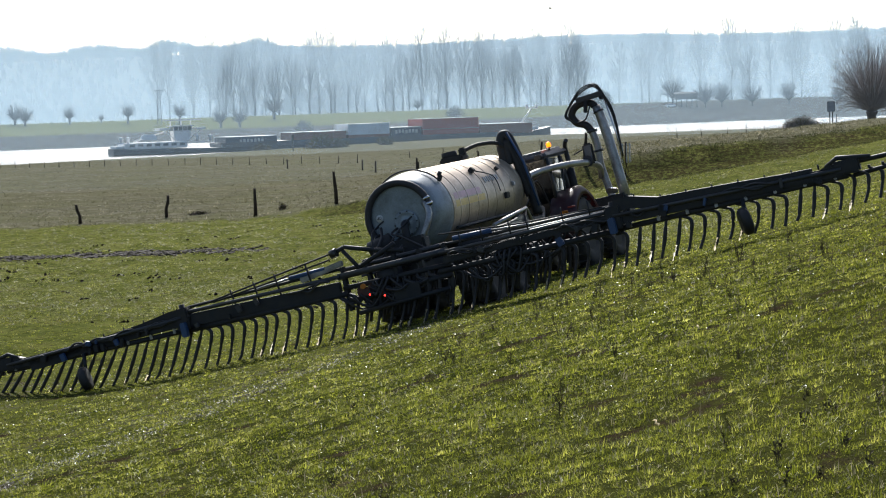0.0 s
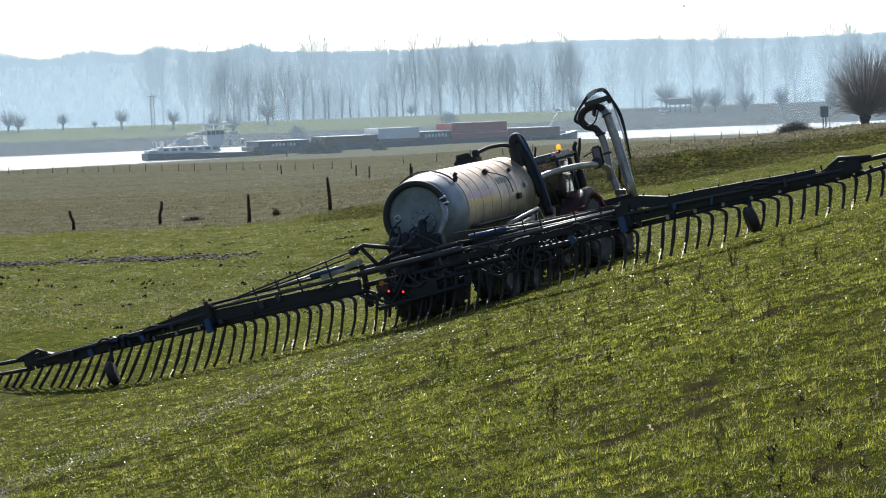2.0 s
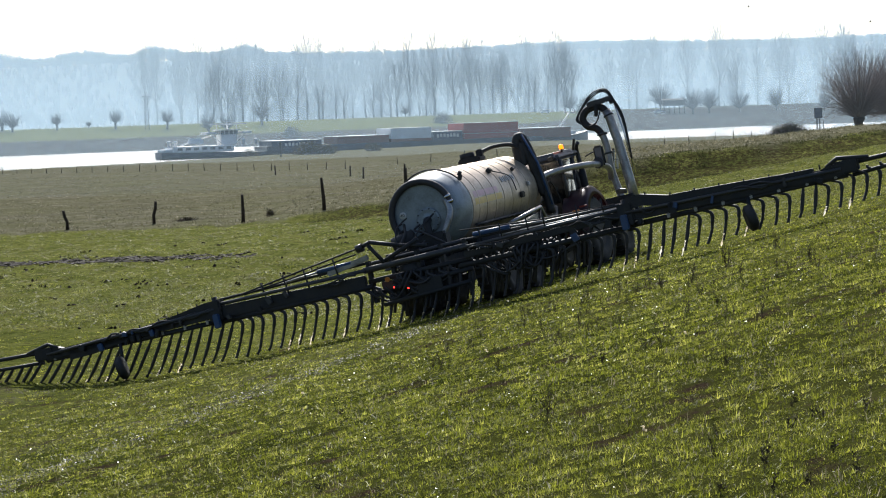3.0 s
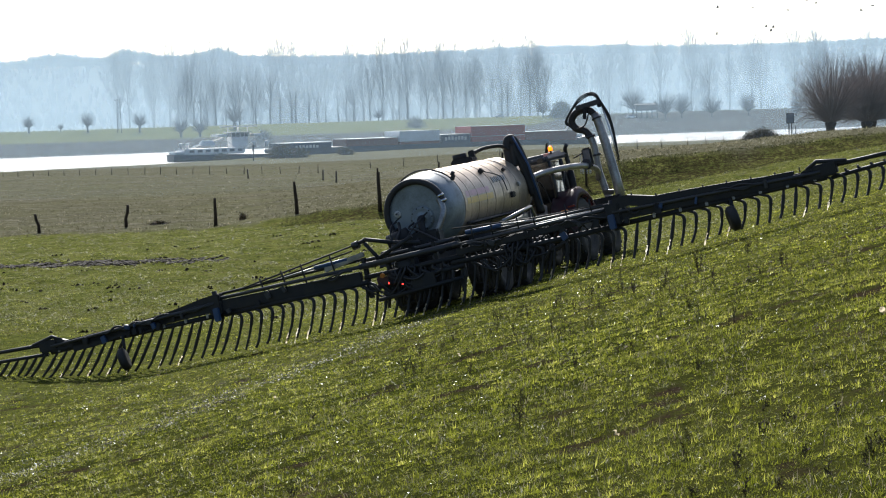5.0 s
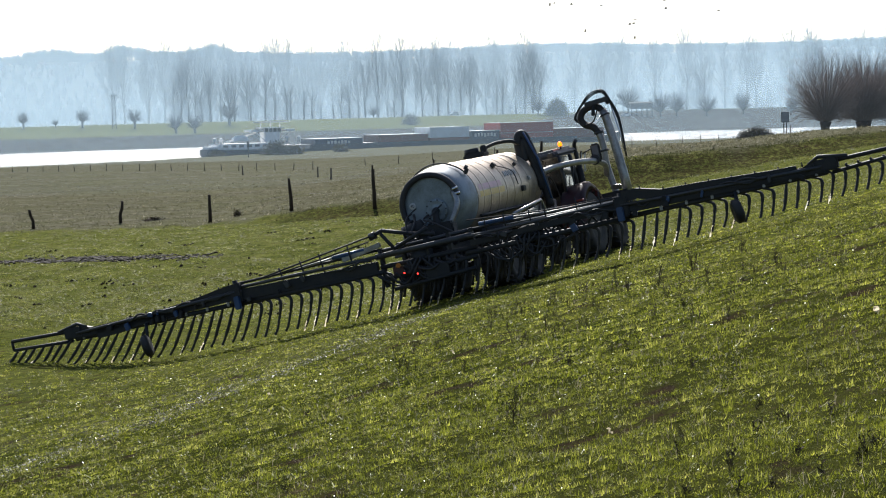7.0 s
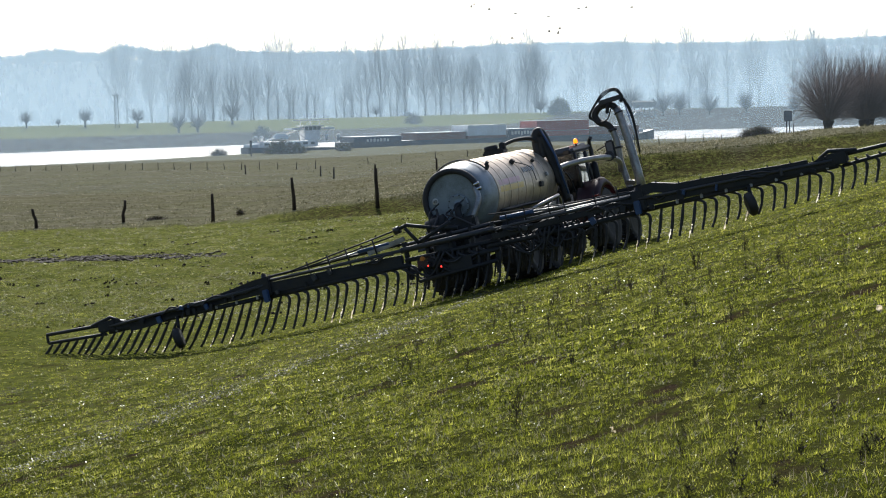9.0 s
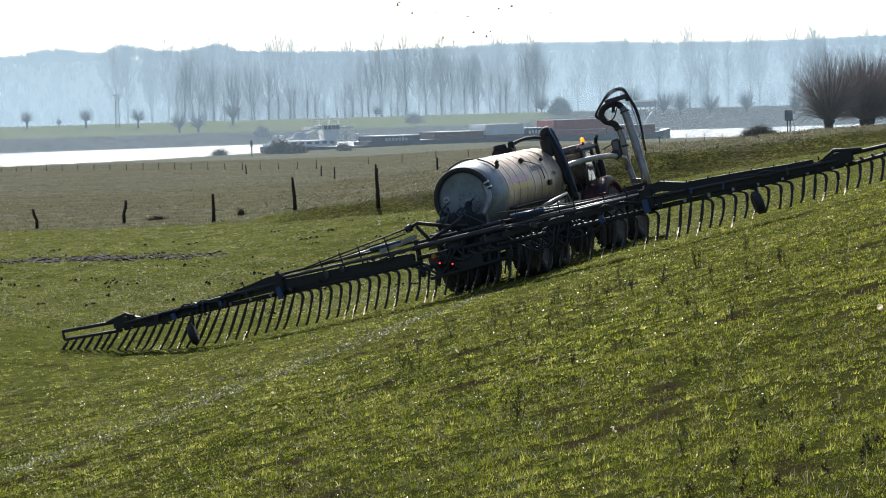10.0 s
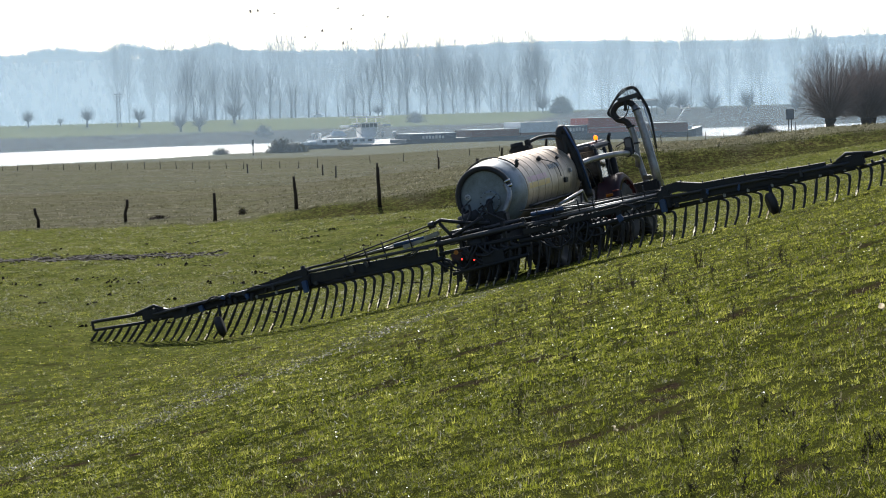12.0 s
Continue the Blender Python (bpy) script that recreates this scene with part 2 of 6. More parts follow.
M = dict(
    ground=ground_material(), water=water_material(),
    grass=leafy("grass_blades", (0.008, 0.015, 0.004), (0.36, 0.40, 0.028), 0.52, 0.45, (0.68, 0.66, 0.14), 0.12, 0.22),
    meadow=leafy("meadow_blades", (0.020, 0.028, 0.008), (0.27, 0.29, 0.046), 0.5, 0.5, (0.38, 0.38, 0.10), 0.06, 0.5),
    earth=surface("bare_earth", (0.058, 0.040, 0.024), (0.028, 0.020, 0.013), 0.85, 0.0, 0.7, 8.0, 0.5, 0.1),
    low_leaf=leafy("low_leaves", (0.012, 0.022, 0.005), (0.25, 0.26, 0.028), 0.5, 0.30, (0.42, 0.40, 0.10), 0.35, 0.2),
    wet=surface("wet_soil_crumbs", (0.085, 0.072, 0.052), (0.040, 0.032, 0.022), 0.42, 0.0, 0.5, 20.0, 0.2, 0.6),
    straw=leafy("dry_straw", (0.27, 0.24, 0.165), (0.15, 0.14, 0.088), 0.6),
    hay=leafy("rough_hay", (0.045, 0.050, 0.026), (0.20, 0.187, 0.134), 0.5, 0.6, (0.36, 0.33, 0.24)),
    # bank blades: shade of the slope facing away from the sun is in the colour
    shaded_bank_grass=leafy("shaded_bank_grass", (0.024, 0.036, 0.010), (0.075, 0.080, 0.030), 0.3),
    weed=bark("dry_weed_stem", (0.035, 0.028, 0.016), (0.07, 0.055, 0.03)),
    bark=bark("grey_bark", (0.07, 0.055, 0.042), (0.035, 0.028, 0.022)),
    twig=bark("red_brown_twigs", (0.31, 0.25, 0.22), (0.19, 0.15, 0.13)),
    far_bark=bark("poplar_bark", (0.09, 0.08, 0.065), (0.05, 0.045, 0.038)),
    bramble=leafy("bramble_leaves", (0.05, 0.035, 0.02), (0.03, 0.035, 0.015), 0.2),
    evergreen=leafy("dark_leaves", (0.025, 0.035, 0.012), (0.04, 0.045, 0.018), 0.2),
    post=bark("weathered_oak", (0.06, 0.045, 0.03), (0.03, 0.022, 0.016)),
    galv=surface("galvanised_steel", (0.36, 0.36, 0.36), (0.09, 0.075, 0.06), 0.42, 0.75, 0.7, 2.2, 0.1),
    tank=surface("galvanised_tank_skin", (0.53, 0.44, 0.34), (0.14, 0.105, 0.07), 0.42, 0.62, 0.75, 1.3, 0.12),
    tank_end=surface("painted_tank_end", (0.24, 0.28, 0.31), (0.07, 0.07, 0.065), 0.45, 0.25, 0.7, 2.0, 0.1),
    dark=surface("dirty_dark_steel", (0.019, 0.021, 0.025), (0.045, 0.037, 0.028), 0.6, 0.0, 0.6, 4.0, 0.3, 0.3),
    rod=surface("worn_steel_tube", (0.05, 0.052, 0.058), (0.035, 0.028, 0.02), 0.5, 0.3, 0.6, 4.0, 0.15),
    blue=surface("blue_paint", (0.02, 0.06, 0.16), (0.03, 0.025, 0.02), 0.4, 0.0, 0.4, 5.0, 0.1),
    chrome=surface("chrome_rod", (0.6, 0.6, 0.6), (0.2, 0.18, 0.15), 0.2, 1.0, 0.2, 5.0, 0.03),
    rubber=surface("black_rubber", (0.013, 0.013, 0.014), (0.05, 0.038, 0.025), 0.65, 0.0, 0.5, 4.0, 0.2),
    hose=surface("black_hose", (0.020, 0.020, 0.023), (0.055, 0.045, 0.034), 0.62, 0.0, 0.4, 6.0, 0.15),
    tyre=surface("muddy_tyre", (0.024, 0.024, 0.025), (0.06, 0.048, 0.035), 0.8, 0.0, 0.8, 3.0, 0.4),
    rim=surface("rim_paint", (0.060, 0.056, 0.052), (0.03, 0.024, 0.018), 0.6, 0.1, 0.8, 5.0, 0.1),
    maroon=surface("dark_red_tractor_paint", (0.050, 0.012, 0.019), (0.030, 0.025, 0.024), 0.33, 0.0, 0.45, 3.0, 0.05),
    roof=surface("grey_roof_plastic", (0.06, 0.06, 0.065), (0.05, 0.045, 0.04), 0.35, 0.0, 0.4, 4.0, 0.05),
    black=surface("black_plastic", (0.015, 0.015, 0.016), (0.04, 0.03, 0.025), 0.4, 0.0, 0.4, 5.0, 0.1),
    white=surface("white_paint", (0.85, 0.85, 0.84), (0.3, 0.27, 0.22), 0.5, 0.0, 0.4, 1.0, 0.05),
    hull=surface("dark_blue_hull", (0.030, 0.042, 0.065), (0.06, 0.045, 0.035), 0.5, 0.0, 0.5, 0.4, 0.05),
    # container roofs: sun glint along the tops painted in as near-white
    deck=surface("glint_white_roof", (0.78, 0.78, 0.78), (0.5, 0.48, 0.45), 0.28, 0.0, 0.4, 0.5, 0.05),
    red_box=surface("red_container", (0.30, 0.05, 0.04), (0.14, 0.06, 0.045), 0.55, 0.0, 0.4, 0.5, 0.05),
    brown_box=surface("brown_container", (0.15, 0.055, 0.04), (0.08, 0.045, 0.035), 0.55, 0.0, 0.4, 0.5, 0.05),
    navy_box=surface("navy_container", (0.025, 0.045, 0.085), (0.05, 0.05, 0.05), 0.5, 0.0, 0.4, 0.5, 0.05),
    grey_box=surface("pale_container", (0.60, 0.66, 0.70), (0.35, 0.33, 0.3), 0.5, 0.0, 0.4, 0.5, 0.05),
    pane=surface("hazy_window_pane", (0.10, 0.12, 0.14), (0.06, 0.06, 0.06), 0.15, 0.0, 0.3, 1.0, 0.02, 0.8),
    wire=surface("fence_wire", (0.10, 0.10, 0.10), (0.08, 0.07, 0.06), 0.4, 0.6, 0.3, 3.0, 0.0),
    # slurry drips: white of the backlit glints is put into the base colour
    slurry=leafy("glint_pale_slurry", (0.92, 0.88, 0.78), (0.60, 0.52, 0.38), 0.75, 0.15, None, 0.8, 0.0),
    bird=surface("dark_feathers", (0.03, 0.028, 0.026), (0.06, 0.055, 0.05), 0.7, 0.0, 0.4, 20.0, 0.1),
    mud=surface("dark_mud", (0.020, 0.015, 0.010), (0.012, 0.009, 0.006), 0.8, 0.0, 0.7, 8.0, 0.5, 0.1),
    leaf=leafy("pale_dead_leaf", (0.78, 0.70, 0.54), (0.82, 0.76, 0.62), 0.55, 0.5, None, 0.1, 0.0),
    sign=surface("sign_plate", (0.22, 0.25, 0.28), (0.05, 0.05, 0.05), 0.5, 0.0, 0.4, 2.0, 0.05),
    bars=surface("pale_marking", (0.55, 0.55, 0.53), (0.3, 0.28, 0.25), 0.6, 0.0, 0.4, 4.0, 0.05),
    orange_mark=surface("faded_orange_stripe", (0.62, 0.44, 0.12), (0.3, 0.24, 0.16), 0.45, 0.2, 0.6, 3.0, 0.05),
    pink_mark=surface("faded_pink_stripe", (0.52, 0.32, 0.36), (0.3, 0.24, 0.2), 0.45, 0.2, 0.6, 3.0, 0.05),
    red_light=glow("red_tail_lamp", (1.0, 0.03, 0.02), 3.5), beacon=glow("amber_beacon", (1.0, 0.17, 0.0), 2.2),
    amber=surface("amber_reflector", (0.5, 0.16, 0.02), (0.2, 0.1, 0.03), 0.3),
)
glass = Nodes("cab_glass")
glass.set(Base_Color=(0.03, 0.04, 0.05), Roughness=0.06, Transmission_Weight=0.7, IOR=1.45)
M["glass"] = glass.m


# ---------------------------------------------------------------- mesh helpers
def part(name, bm, material, parent=None, label=""):
    me = bpy.data.meshes.new(name)
    bm.to_mesh(me)
    bm.free()
    me.materials.append(material)
    ob = new(name, me)
    ob.parent = parent
    if label:
        tagged(ob, label)
    return ob


def shared(name, like, parent, m):
    """One more piece on the same mesh."""
    ob = new(name, like.data)
    ob.parent = parent
    ob.matrix_local = m
    return ob


def empty(name, label, category, group="", kind="", m=None):
    ob = new(name)
    ob.empty_display_size = 0.2
    if m is not None:
        ob.matrix_world = m
    return tagged(ob, label, category, group, kind)


def box(bm, c, size, rot=(0, 0, 0), bevel=0.0, taper=None):
    m = pose(*c, *rot)
    made = bmesh.ops.create_cube(bm, size=1)["verts"]
    for v in made:
        k = taper if taper and v.co.z > 0 else (1, 1)
        v.co = Vector((v.co.x * size[0] * k[0], v.co.y * size[1] * k[1], v.co.z * size[2]))
    if bevel:
        edges = list({e for v in made for e in v.link_edges})
        made = list({v for f in bmesh.ops.bevel(bm, geom=edges, offset=bevel, segments=2, affect="EDGES")["faces"] for v in f.verts} | {v for v in made if v.is_valid})
    bmesh.ops.transform(bm, matrix=m, verts=made)
    return bm


def ring_frame(d):
    d = d.normalized()
    a = d.orthogonal().normalized()
    return a, d.cross(a)


def tube(bm, pts, r, seg=8, caps=True):
    """A round bar along a line of points; r is one radius or one for each point."""
    pts = [Vector(p) for p in pts]
    rr = r if isinstance(r, (list, tuple)) else [r] * len(pts)
    loops, a = [], None
    for i, p in enumerate(pts):
        d = (pts[min(i + 1, len(pts) - 1)] - pts[max(i - 1, 0)]).normalized()
        a = ring_frame(d)[0] if a is None else (a - d * a.dot(d)).normalized()
        b = d.cross(a)
        loops.append([bm.verts.new(p + (a * math.cos(2 * math.pi * k / seg) + b * math.sin(2 * math.pi * k / seg)) * rr[i]) for k in range(seg)])
    for lo, hi in zip(loops, loops[1:]):
        for k in range(seg):
            f = bm.faces.new((lo[k], lo[(k + 1) % seg], hi[(k + 1) % seg], hi[k]))
            f.smooth = seg > 5
    if caps and seg > 2:
        bm.faces.new(loops[0][::-1])
        bm.faces.new(loops[-1])
    return bm


def lathe(bm, prof, axis_at, along, seg=40, smooth=True):
    """Turn (distance along, radius) round a straight axis."""
    o, d = Vector(axis_at), Vector(along).normalized()
    a, b = ring_frame(d)
    loops = []
    for s, r in prof:
        loops.append([bm.verts.new(o + d * s + (a * math.cos(2 * math.pi * k / seg) + b * math.sin(2 * math.pi * k / seg)) * max(r, 0.002)) for k in range(seg)])
    for lo, hi in zip(loops, loops[1:]):
        for k in range(seg):
            f = bm.faces.new((lo[k], lo[(k + 1) % seg], hi[(k + 1) % seg], hi[k]))
            f.smooth = smooth
    bm.faces.new(loops[0][::-1])
    bm.faces.new(loops[-1])
    return bm


def arc(p, q, lift, n=8):
    """Points from p to q, bowed by lift."""
    p, q, lift = Vector(p), Vector(q), Vector(lift)
    return [p.lerp(q, i / n) + lift * math.sin(math.pi * i / n) for i in range(n + 1)]


def smooth(pts, n=5):
    """A rounded line through points."""
    pts = [Vector(p) for p in pts]
    out = []
    for i in range(len(pts) - 1):
        p0, p1, p2, p3 = pts[max(i - 1, 0)], pts[i], pts[i + 1], pts[min(i + 2, len(pts) - 1)]
        for k in range(n):
            t = k / n
            out.append(0.5 * (2 * p1 + (p2 - p0) * t + (2 * p0 - 5 * p1 + 4 * p2 - p3) * t * t + (3 * p1 - p0 - 3 * p2 + p3) * t ** 3))
    return out + [pts[-1]]


def NB():
    return bmesh.new()


# ---------------------------------------------------------------- the lie of the land
HEAD = radians(18.4)
MID = Vector((-0.47, 45.26))


def step(x, a, b):
    t = np.clip((x - a) / (b - a), 0, 1)
    return t * t * (3 - 2 * t)


def soft(x, k):
    return k * np.logaddexp(0, x / k)


def along_across(x, y):
    dx, dy = x - MID.x, y - MID.y
    return dx * math.sin(HEAD) + dy * math.cos(HEAD), dx * math.cos(HEAD) - dy * math.sin(HEAD)


def near_shore(x):
    return np.interp(x, [-400, -83, -57, -40, 0, 53, 100, 400], [240, 340, 375, 420, 490, 510, 515, 540])


def far_shore(x):
    return np.interp(x, [-600, -150, 100, 600], [560, 628, 770, 900])


def edge_line(x):
    """Where the mown grass ends and the rough field begins."""
    return np.interp(x, [-120, -60, -25, -14, -4, 6, 14, 24, 60], [150, 128, 113, 106, 99, 95, 96, 99, 125])


def height(x, y):
    x, y = np.asarray(x, float), np.asarray(y, float)
    s, l = along_across(x, y)
    flank = -4.60 + 0.010 * np.clip(s, -60, 40) + 0.205 * l + 0.045 * soft(l - 3, 1.2) + 0.205 * soft(-7.8 - l, 0.9)
    flank = np.minimum(flank, -0.2)
    g = np.interp(x, [-60, -28, -14, 0, 9, 18, 25, 60, 120], [0, 0, 0.5, 1.7, 2.6, 3.85, 4.7, 5.2, 5.4])
    c = np.interp(x, [-14, 0, 9, 18, 25, 60], [0, 0.8, 1.35, 0.6, 0.35, 0.2])
    edge = edge_line(x)
    dike = step(x / np.maximum(y, 1), 0.160, 0.198)
    fade = 1 - 0.40 * step(y, 104, 190) - (0.34 - 0.22 * dike) * step(y, 150, 270) - 0.3 * step(y, 280, 520)
    land = -6.15 + g * fade + c * fade * step(y, edge - 3.2, edge + 0.6)
    z = flank + (land - flank) * step(y, 66, 92)
    # river bed and the far bank
    n, f = near_shore(x), far_shore(x)
    z = z + (-6.75 - z) * step(x, 15, 45) * step(y, n - 210, n - 30)
    z = z + (-8.6 - z) * step(y, n - 14, n + 8)
    far = -8.6 + 6.0 * step(y, f - 12, f + 45) + 4.6 * step(y, f + 45, f + 130)
    hill = 60 * step(y, 1230, 1900) * (1 + 0.03 * np.sin(x / 170.0 + 1) + 0.03 * np.sin(x / 61.0))
    hill = hill + 9 * step(y, 1230, 1900) * (1 - step(x, -520, 60))
    z = np.where(y > (n + f) / 2, far + hill, z)
    rough = 0.045 * np.sin(x * 1.7 + 0.6 * y) * np.sin(y * 0.9 - 0.3 * x) + 0.03 * np.sin(x * 4.1 + 1) * np.sin(y * 2.7)
    return z + rough * (y < 300) * (0.3 + 0.7 * step(y, 55, 75)) + 7.2


def lumps(x, y, size, seed):
    """Smooth random bumps, about size metres across, from -1 to 1."""
    u, v = x / size, y / size
    i, j = np.floor(u), np.floor(v)
    f, g = u - i, v - j
    f, g = f * f * (3 - 2 * f), g * g * (3 - 2 * g)

    def at(a, b):
        h = np.sin(a * 127.1 + b * 311.7 + seed * 74.7) * 43758.5453
        return (h - np.floor(h)) * 2 - 1

    return (at(i, j) * (1 - f) + at(i + 1, j) * f) * (1 - g) + (at(i, j + 1) * (1 - f) + at(i + 1, j + 1) * f) * g


def turf(x, y):
    """Trodden, tufted turf on the near slope."""
    near = 1 - step(y, 58, 68)
    return near * (0.012 * lumps(x, y, 0.40, 1) + 0.018 * lumps(x, y, 0.16, 2)) * (0.45 + 0.55 * step(lumps(x, y, 3.1, 4), -0.6, 0.6))


def dirt(x, y):
    """Where the turf is worn through to the soil."""
    worn = lumps(x * 0.7, y, 0.55, 8) + 0.35 * lumps(x, y, 0.2, 9)
    return step(worn, 0.66, 0.80) * (1 - step(y, 40, 60)) * step(y, 7.5, 9.5)


def ridge_line(x):
    """Where cattle have trodden a muddy line across the meadow."""
    return 86.6 - 0.40 * (x + 26) + 0.6 * np.sin(x * 0.31)


def ground():
    bs = np.concatenate([np.linspace(-2.4, -0.36, 40, endpoint=False), np.linspace(-0.36, 0.36, 400), np.linspace(0.36, 2.4, 41)[1:]])
    ys = np.concatenate([np.linspace(-45, -2, 20, endpoint=False), 4 * np.exp(np.linspace(0, math.log(72 / 4.0), 330, endpoint=False)) - 6, 66 * np.exp(np.linspace(0, math.log(4300 / 66.0), 250))])
    B, Y = np.meshgrid(bs, ys)
    X = B * (np.abs(Y) + 14)
    Z = height(X, Y) + turf(X, Y)
    nr, nc = X.shape
    idx = np.arange(nr * nc).reshape(nr, nc)
    quads = np.stack([idx[:-1, :-1], idx[:-1, 1:], idx[1:, 1:], idx[1:, :-1]], -1).reshape(-1, 4)
    me = bpy.data.meshes.new("ground")
    me.from_pydata(np.stack([X, Y, Z], -1).reshape(-1, 3).tolist(), [], quads.tolist())
    s, l = along_across(X, Y)
    e = edge_line(X)
    wob = 1.2 * np.sin(X * 0.7) + 0.8 * np.sin(X * 1.9 + 1)
    field = step(Y, e - 1 + wob, e + 2.5 + wob) * (1 - 0.85 * (Y > far_shore(X) + 20))
    # worn soil and muddy line; the strip at the edge paints the bank's shade
    bare = np.maximum(np.maximum(dirt(X, Y), 0.75 * step(Y, e - 5.0, e - 3.6) * (1 - step(Y, e - 0.5, e + 0.8)) * step(X, -11, -6) * (1 - step(X, 60, 80))), 0.7 * np.clip(1 - np.abs(Y - ridge_line(X)) / 1.9, 0, 1) * (X < -13))
    track = np.clip(1.2 - np.abs(l - 1.35 + 0.02 * (s + 10) + 0.15 * np.sin(s * 0.8)) / 0.35, 0, 1) * (s < 3) * 0.8
    trail = np.clip(1.0 - np.abs(l + 0.3) / 2.4, 0, 1) * 0.35 * (s < 3)
    spread = 0.33 * step(l, -12.8, -11.5) * (l < 30) * (s < -3) * (s > -14)
    mud = np.maximum.reduce([track, trail, spread * (l < -8)])
    f = far_shore(X)
    up = 80 * step(X, 20, 75)
    stone = step(Y, f - 15, f) * (1 - step(Y, f + 38 + up, f + 55 + up)) + step(Y, near_shore(X) - 9, near_shore(X) - 3) * (Y < f - 20)
    stone = np.maximum(stone, step(Y, 1150, 1240))     # leaf litter under the wood
    col = me.color_attributes.new("zone", "FLOAT_COLOR", "POINT")
    col.data.foreach_set("color", np.stack([field, mud, stone, bare], -1).reshape(-1).astype(np.float32))
    me.polygons.foreach_set("use_smooth", np.ones(len(me.polygons), bool))
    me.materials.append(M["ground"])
    tagged(new("ground", me), "grassy dike flank, meadow, rough field and far river bank", "ground", kind="structure")


def river():
    bm = NB()
    vs = [bm.verts.new(p) for p in ((-2600, 150, 0), (2600, 150, 0), (2600, 1000, 0), (-2600, 1000, 0))]
    bm.faces.new(vs)
    tagged(part("water", bm, M["water"]), "broad river glittering against the sun", "river", kind="structure")


def haze(y, amount, low, high, top, wide):
    bm = NB()
    bm.faces.new([bm.verts.new(p) for p in ((-wide, y, -1), (wide, y, -1), (wide, y, top), (-wide, y, top))])
    tagged(part("haze", bm, haze_material("haze_sheet", amount, low, high)), "flat pale blue sheet standing in for sunlit haze over the river valley", "haze", kind="structure")


ground()
river()
# added upright sheets imitate the haze that builds up with distance
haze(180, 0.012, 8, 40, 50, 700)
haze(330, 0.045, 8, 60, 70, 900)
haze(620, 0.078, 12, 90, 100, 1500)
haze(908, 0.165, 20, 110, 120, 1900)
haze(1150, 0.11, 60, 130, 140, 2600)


def at_ground(x, y, dz=0.0):
    return Vector((x, y, float(height(x, y)) + dz))


# ---------------------------------------------------------------- tanker and boom
def drive_pose(x, y, z, h, p, r):
    return (Matrix.Translation((x, y, z)) @ Matrix.Rotation(radians(-h), 4, "Z") @ Matrix.Rotation(radians(p), 4, "X")
            @ Matrix.Rotation(radians(-r), 4, "Y"))


def wheel(parent, x, y, r, w, name="wheel", lugs=22):
    """A tyre with lugs on a dished rim; its centre is its origin, so that it can roll."""
    hub = new(name)
    hub.empty_display_size = 0.1
    hub.parent = parent
    hub.location = (x, y, r)
    bm = lathe(NB(), [(-w * 0.42, r * 0.52), (-w * 0.5, r * 0.62), (-w * 0.5, r * 0.86), (-w * 0.4, r * 0.96), (w * 0.4, r * 0.96), (w * 0.5, r * 0.86), (w * 0.5, r * 0.62), (w * 0.42, r * 0.52)], (0, 0, 0), (1, 0, 0), 40)
    for k in range(lugs):
        a = 2 * math.pi * k / lugs
        for side in (-1, 1):
            b = a + side * math.pi / lugs / 2
            box(bm, (side * w * 0.24, math.cos(b) * r * 0.965, math.sin(b) * r * 0.965), (w * 0.5, 0.055, 0.07), (math.degrees(b) - 90, 0, side * 22))
    part("tyre", bm, M["tyre"], hub, "muddy black tyre with deep lugs")
    out = 1 if x > 0 else -1
    part("rim", lathe(NB(), [(-w * 0.3 * out, r * 0.5), (w * 0.34 * out, r * 0.55), (w * 0.32 * out, r * 0.48), (w * 0.12 * out, r * 0.38), (w * 0.14 * out, r * 0.16), (w * 0.26 * out, r * 0.14), (w * 0.26 * out, 0.01)], (0, 0, 0), (1, 0, 0), 28), M["rim"], hub)
    return hub


tanker = empty("slurry_tanker", "galvanised slurry tanker towing a dark spreading boom", "slurry tanker")
TC = 2.50                                   # height of the tank's axis at its rear
LEAN = Vector((0.012, 1, 0.018)).normalized()


def on_axis(v):
    return Vector((0.0, 0, TC - 0.03)) + LEAN * v


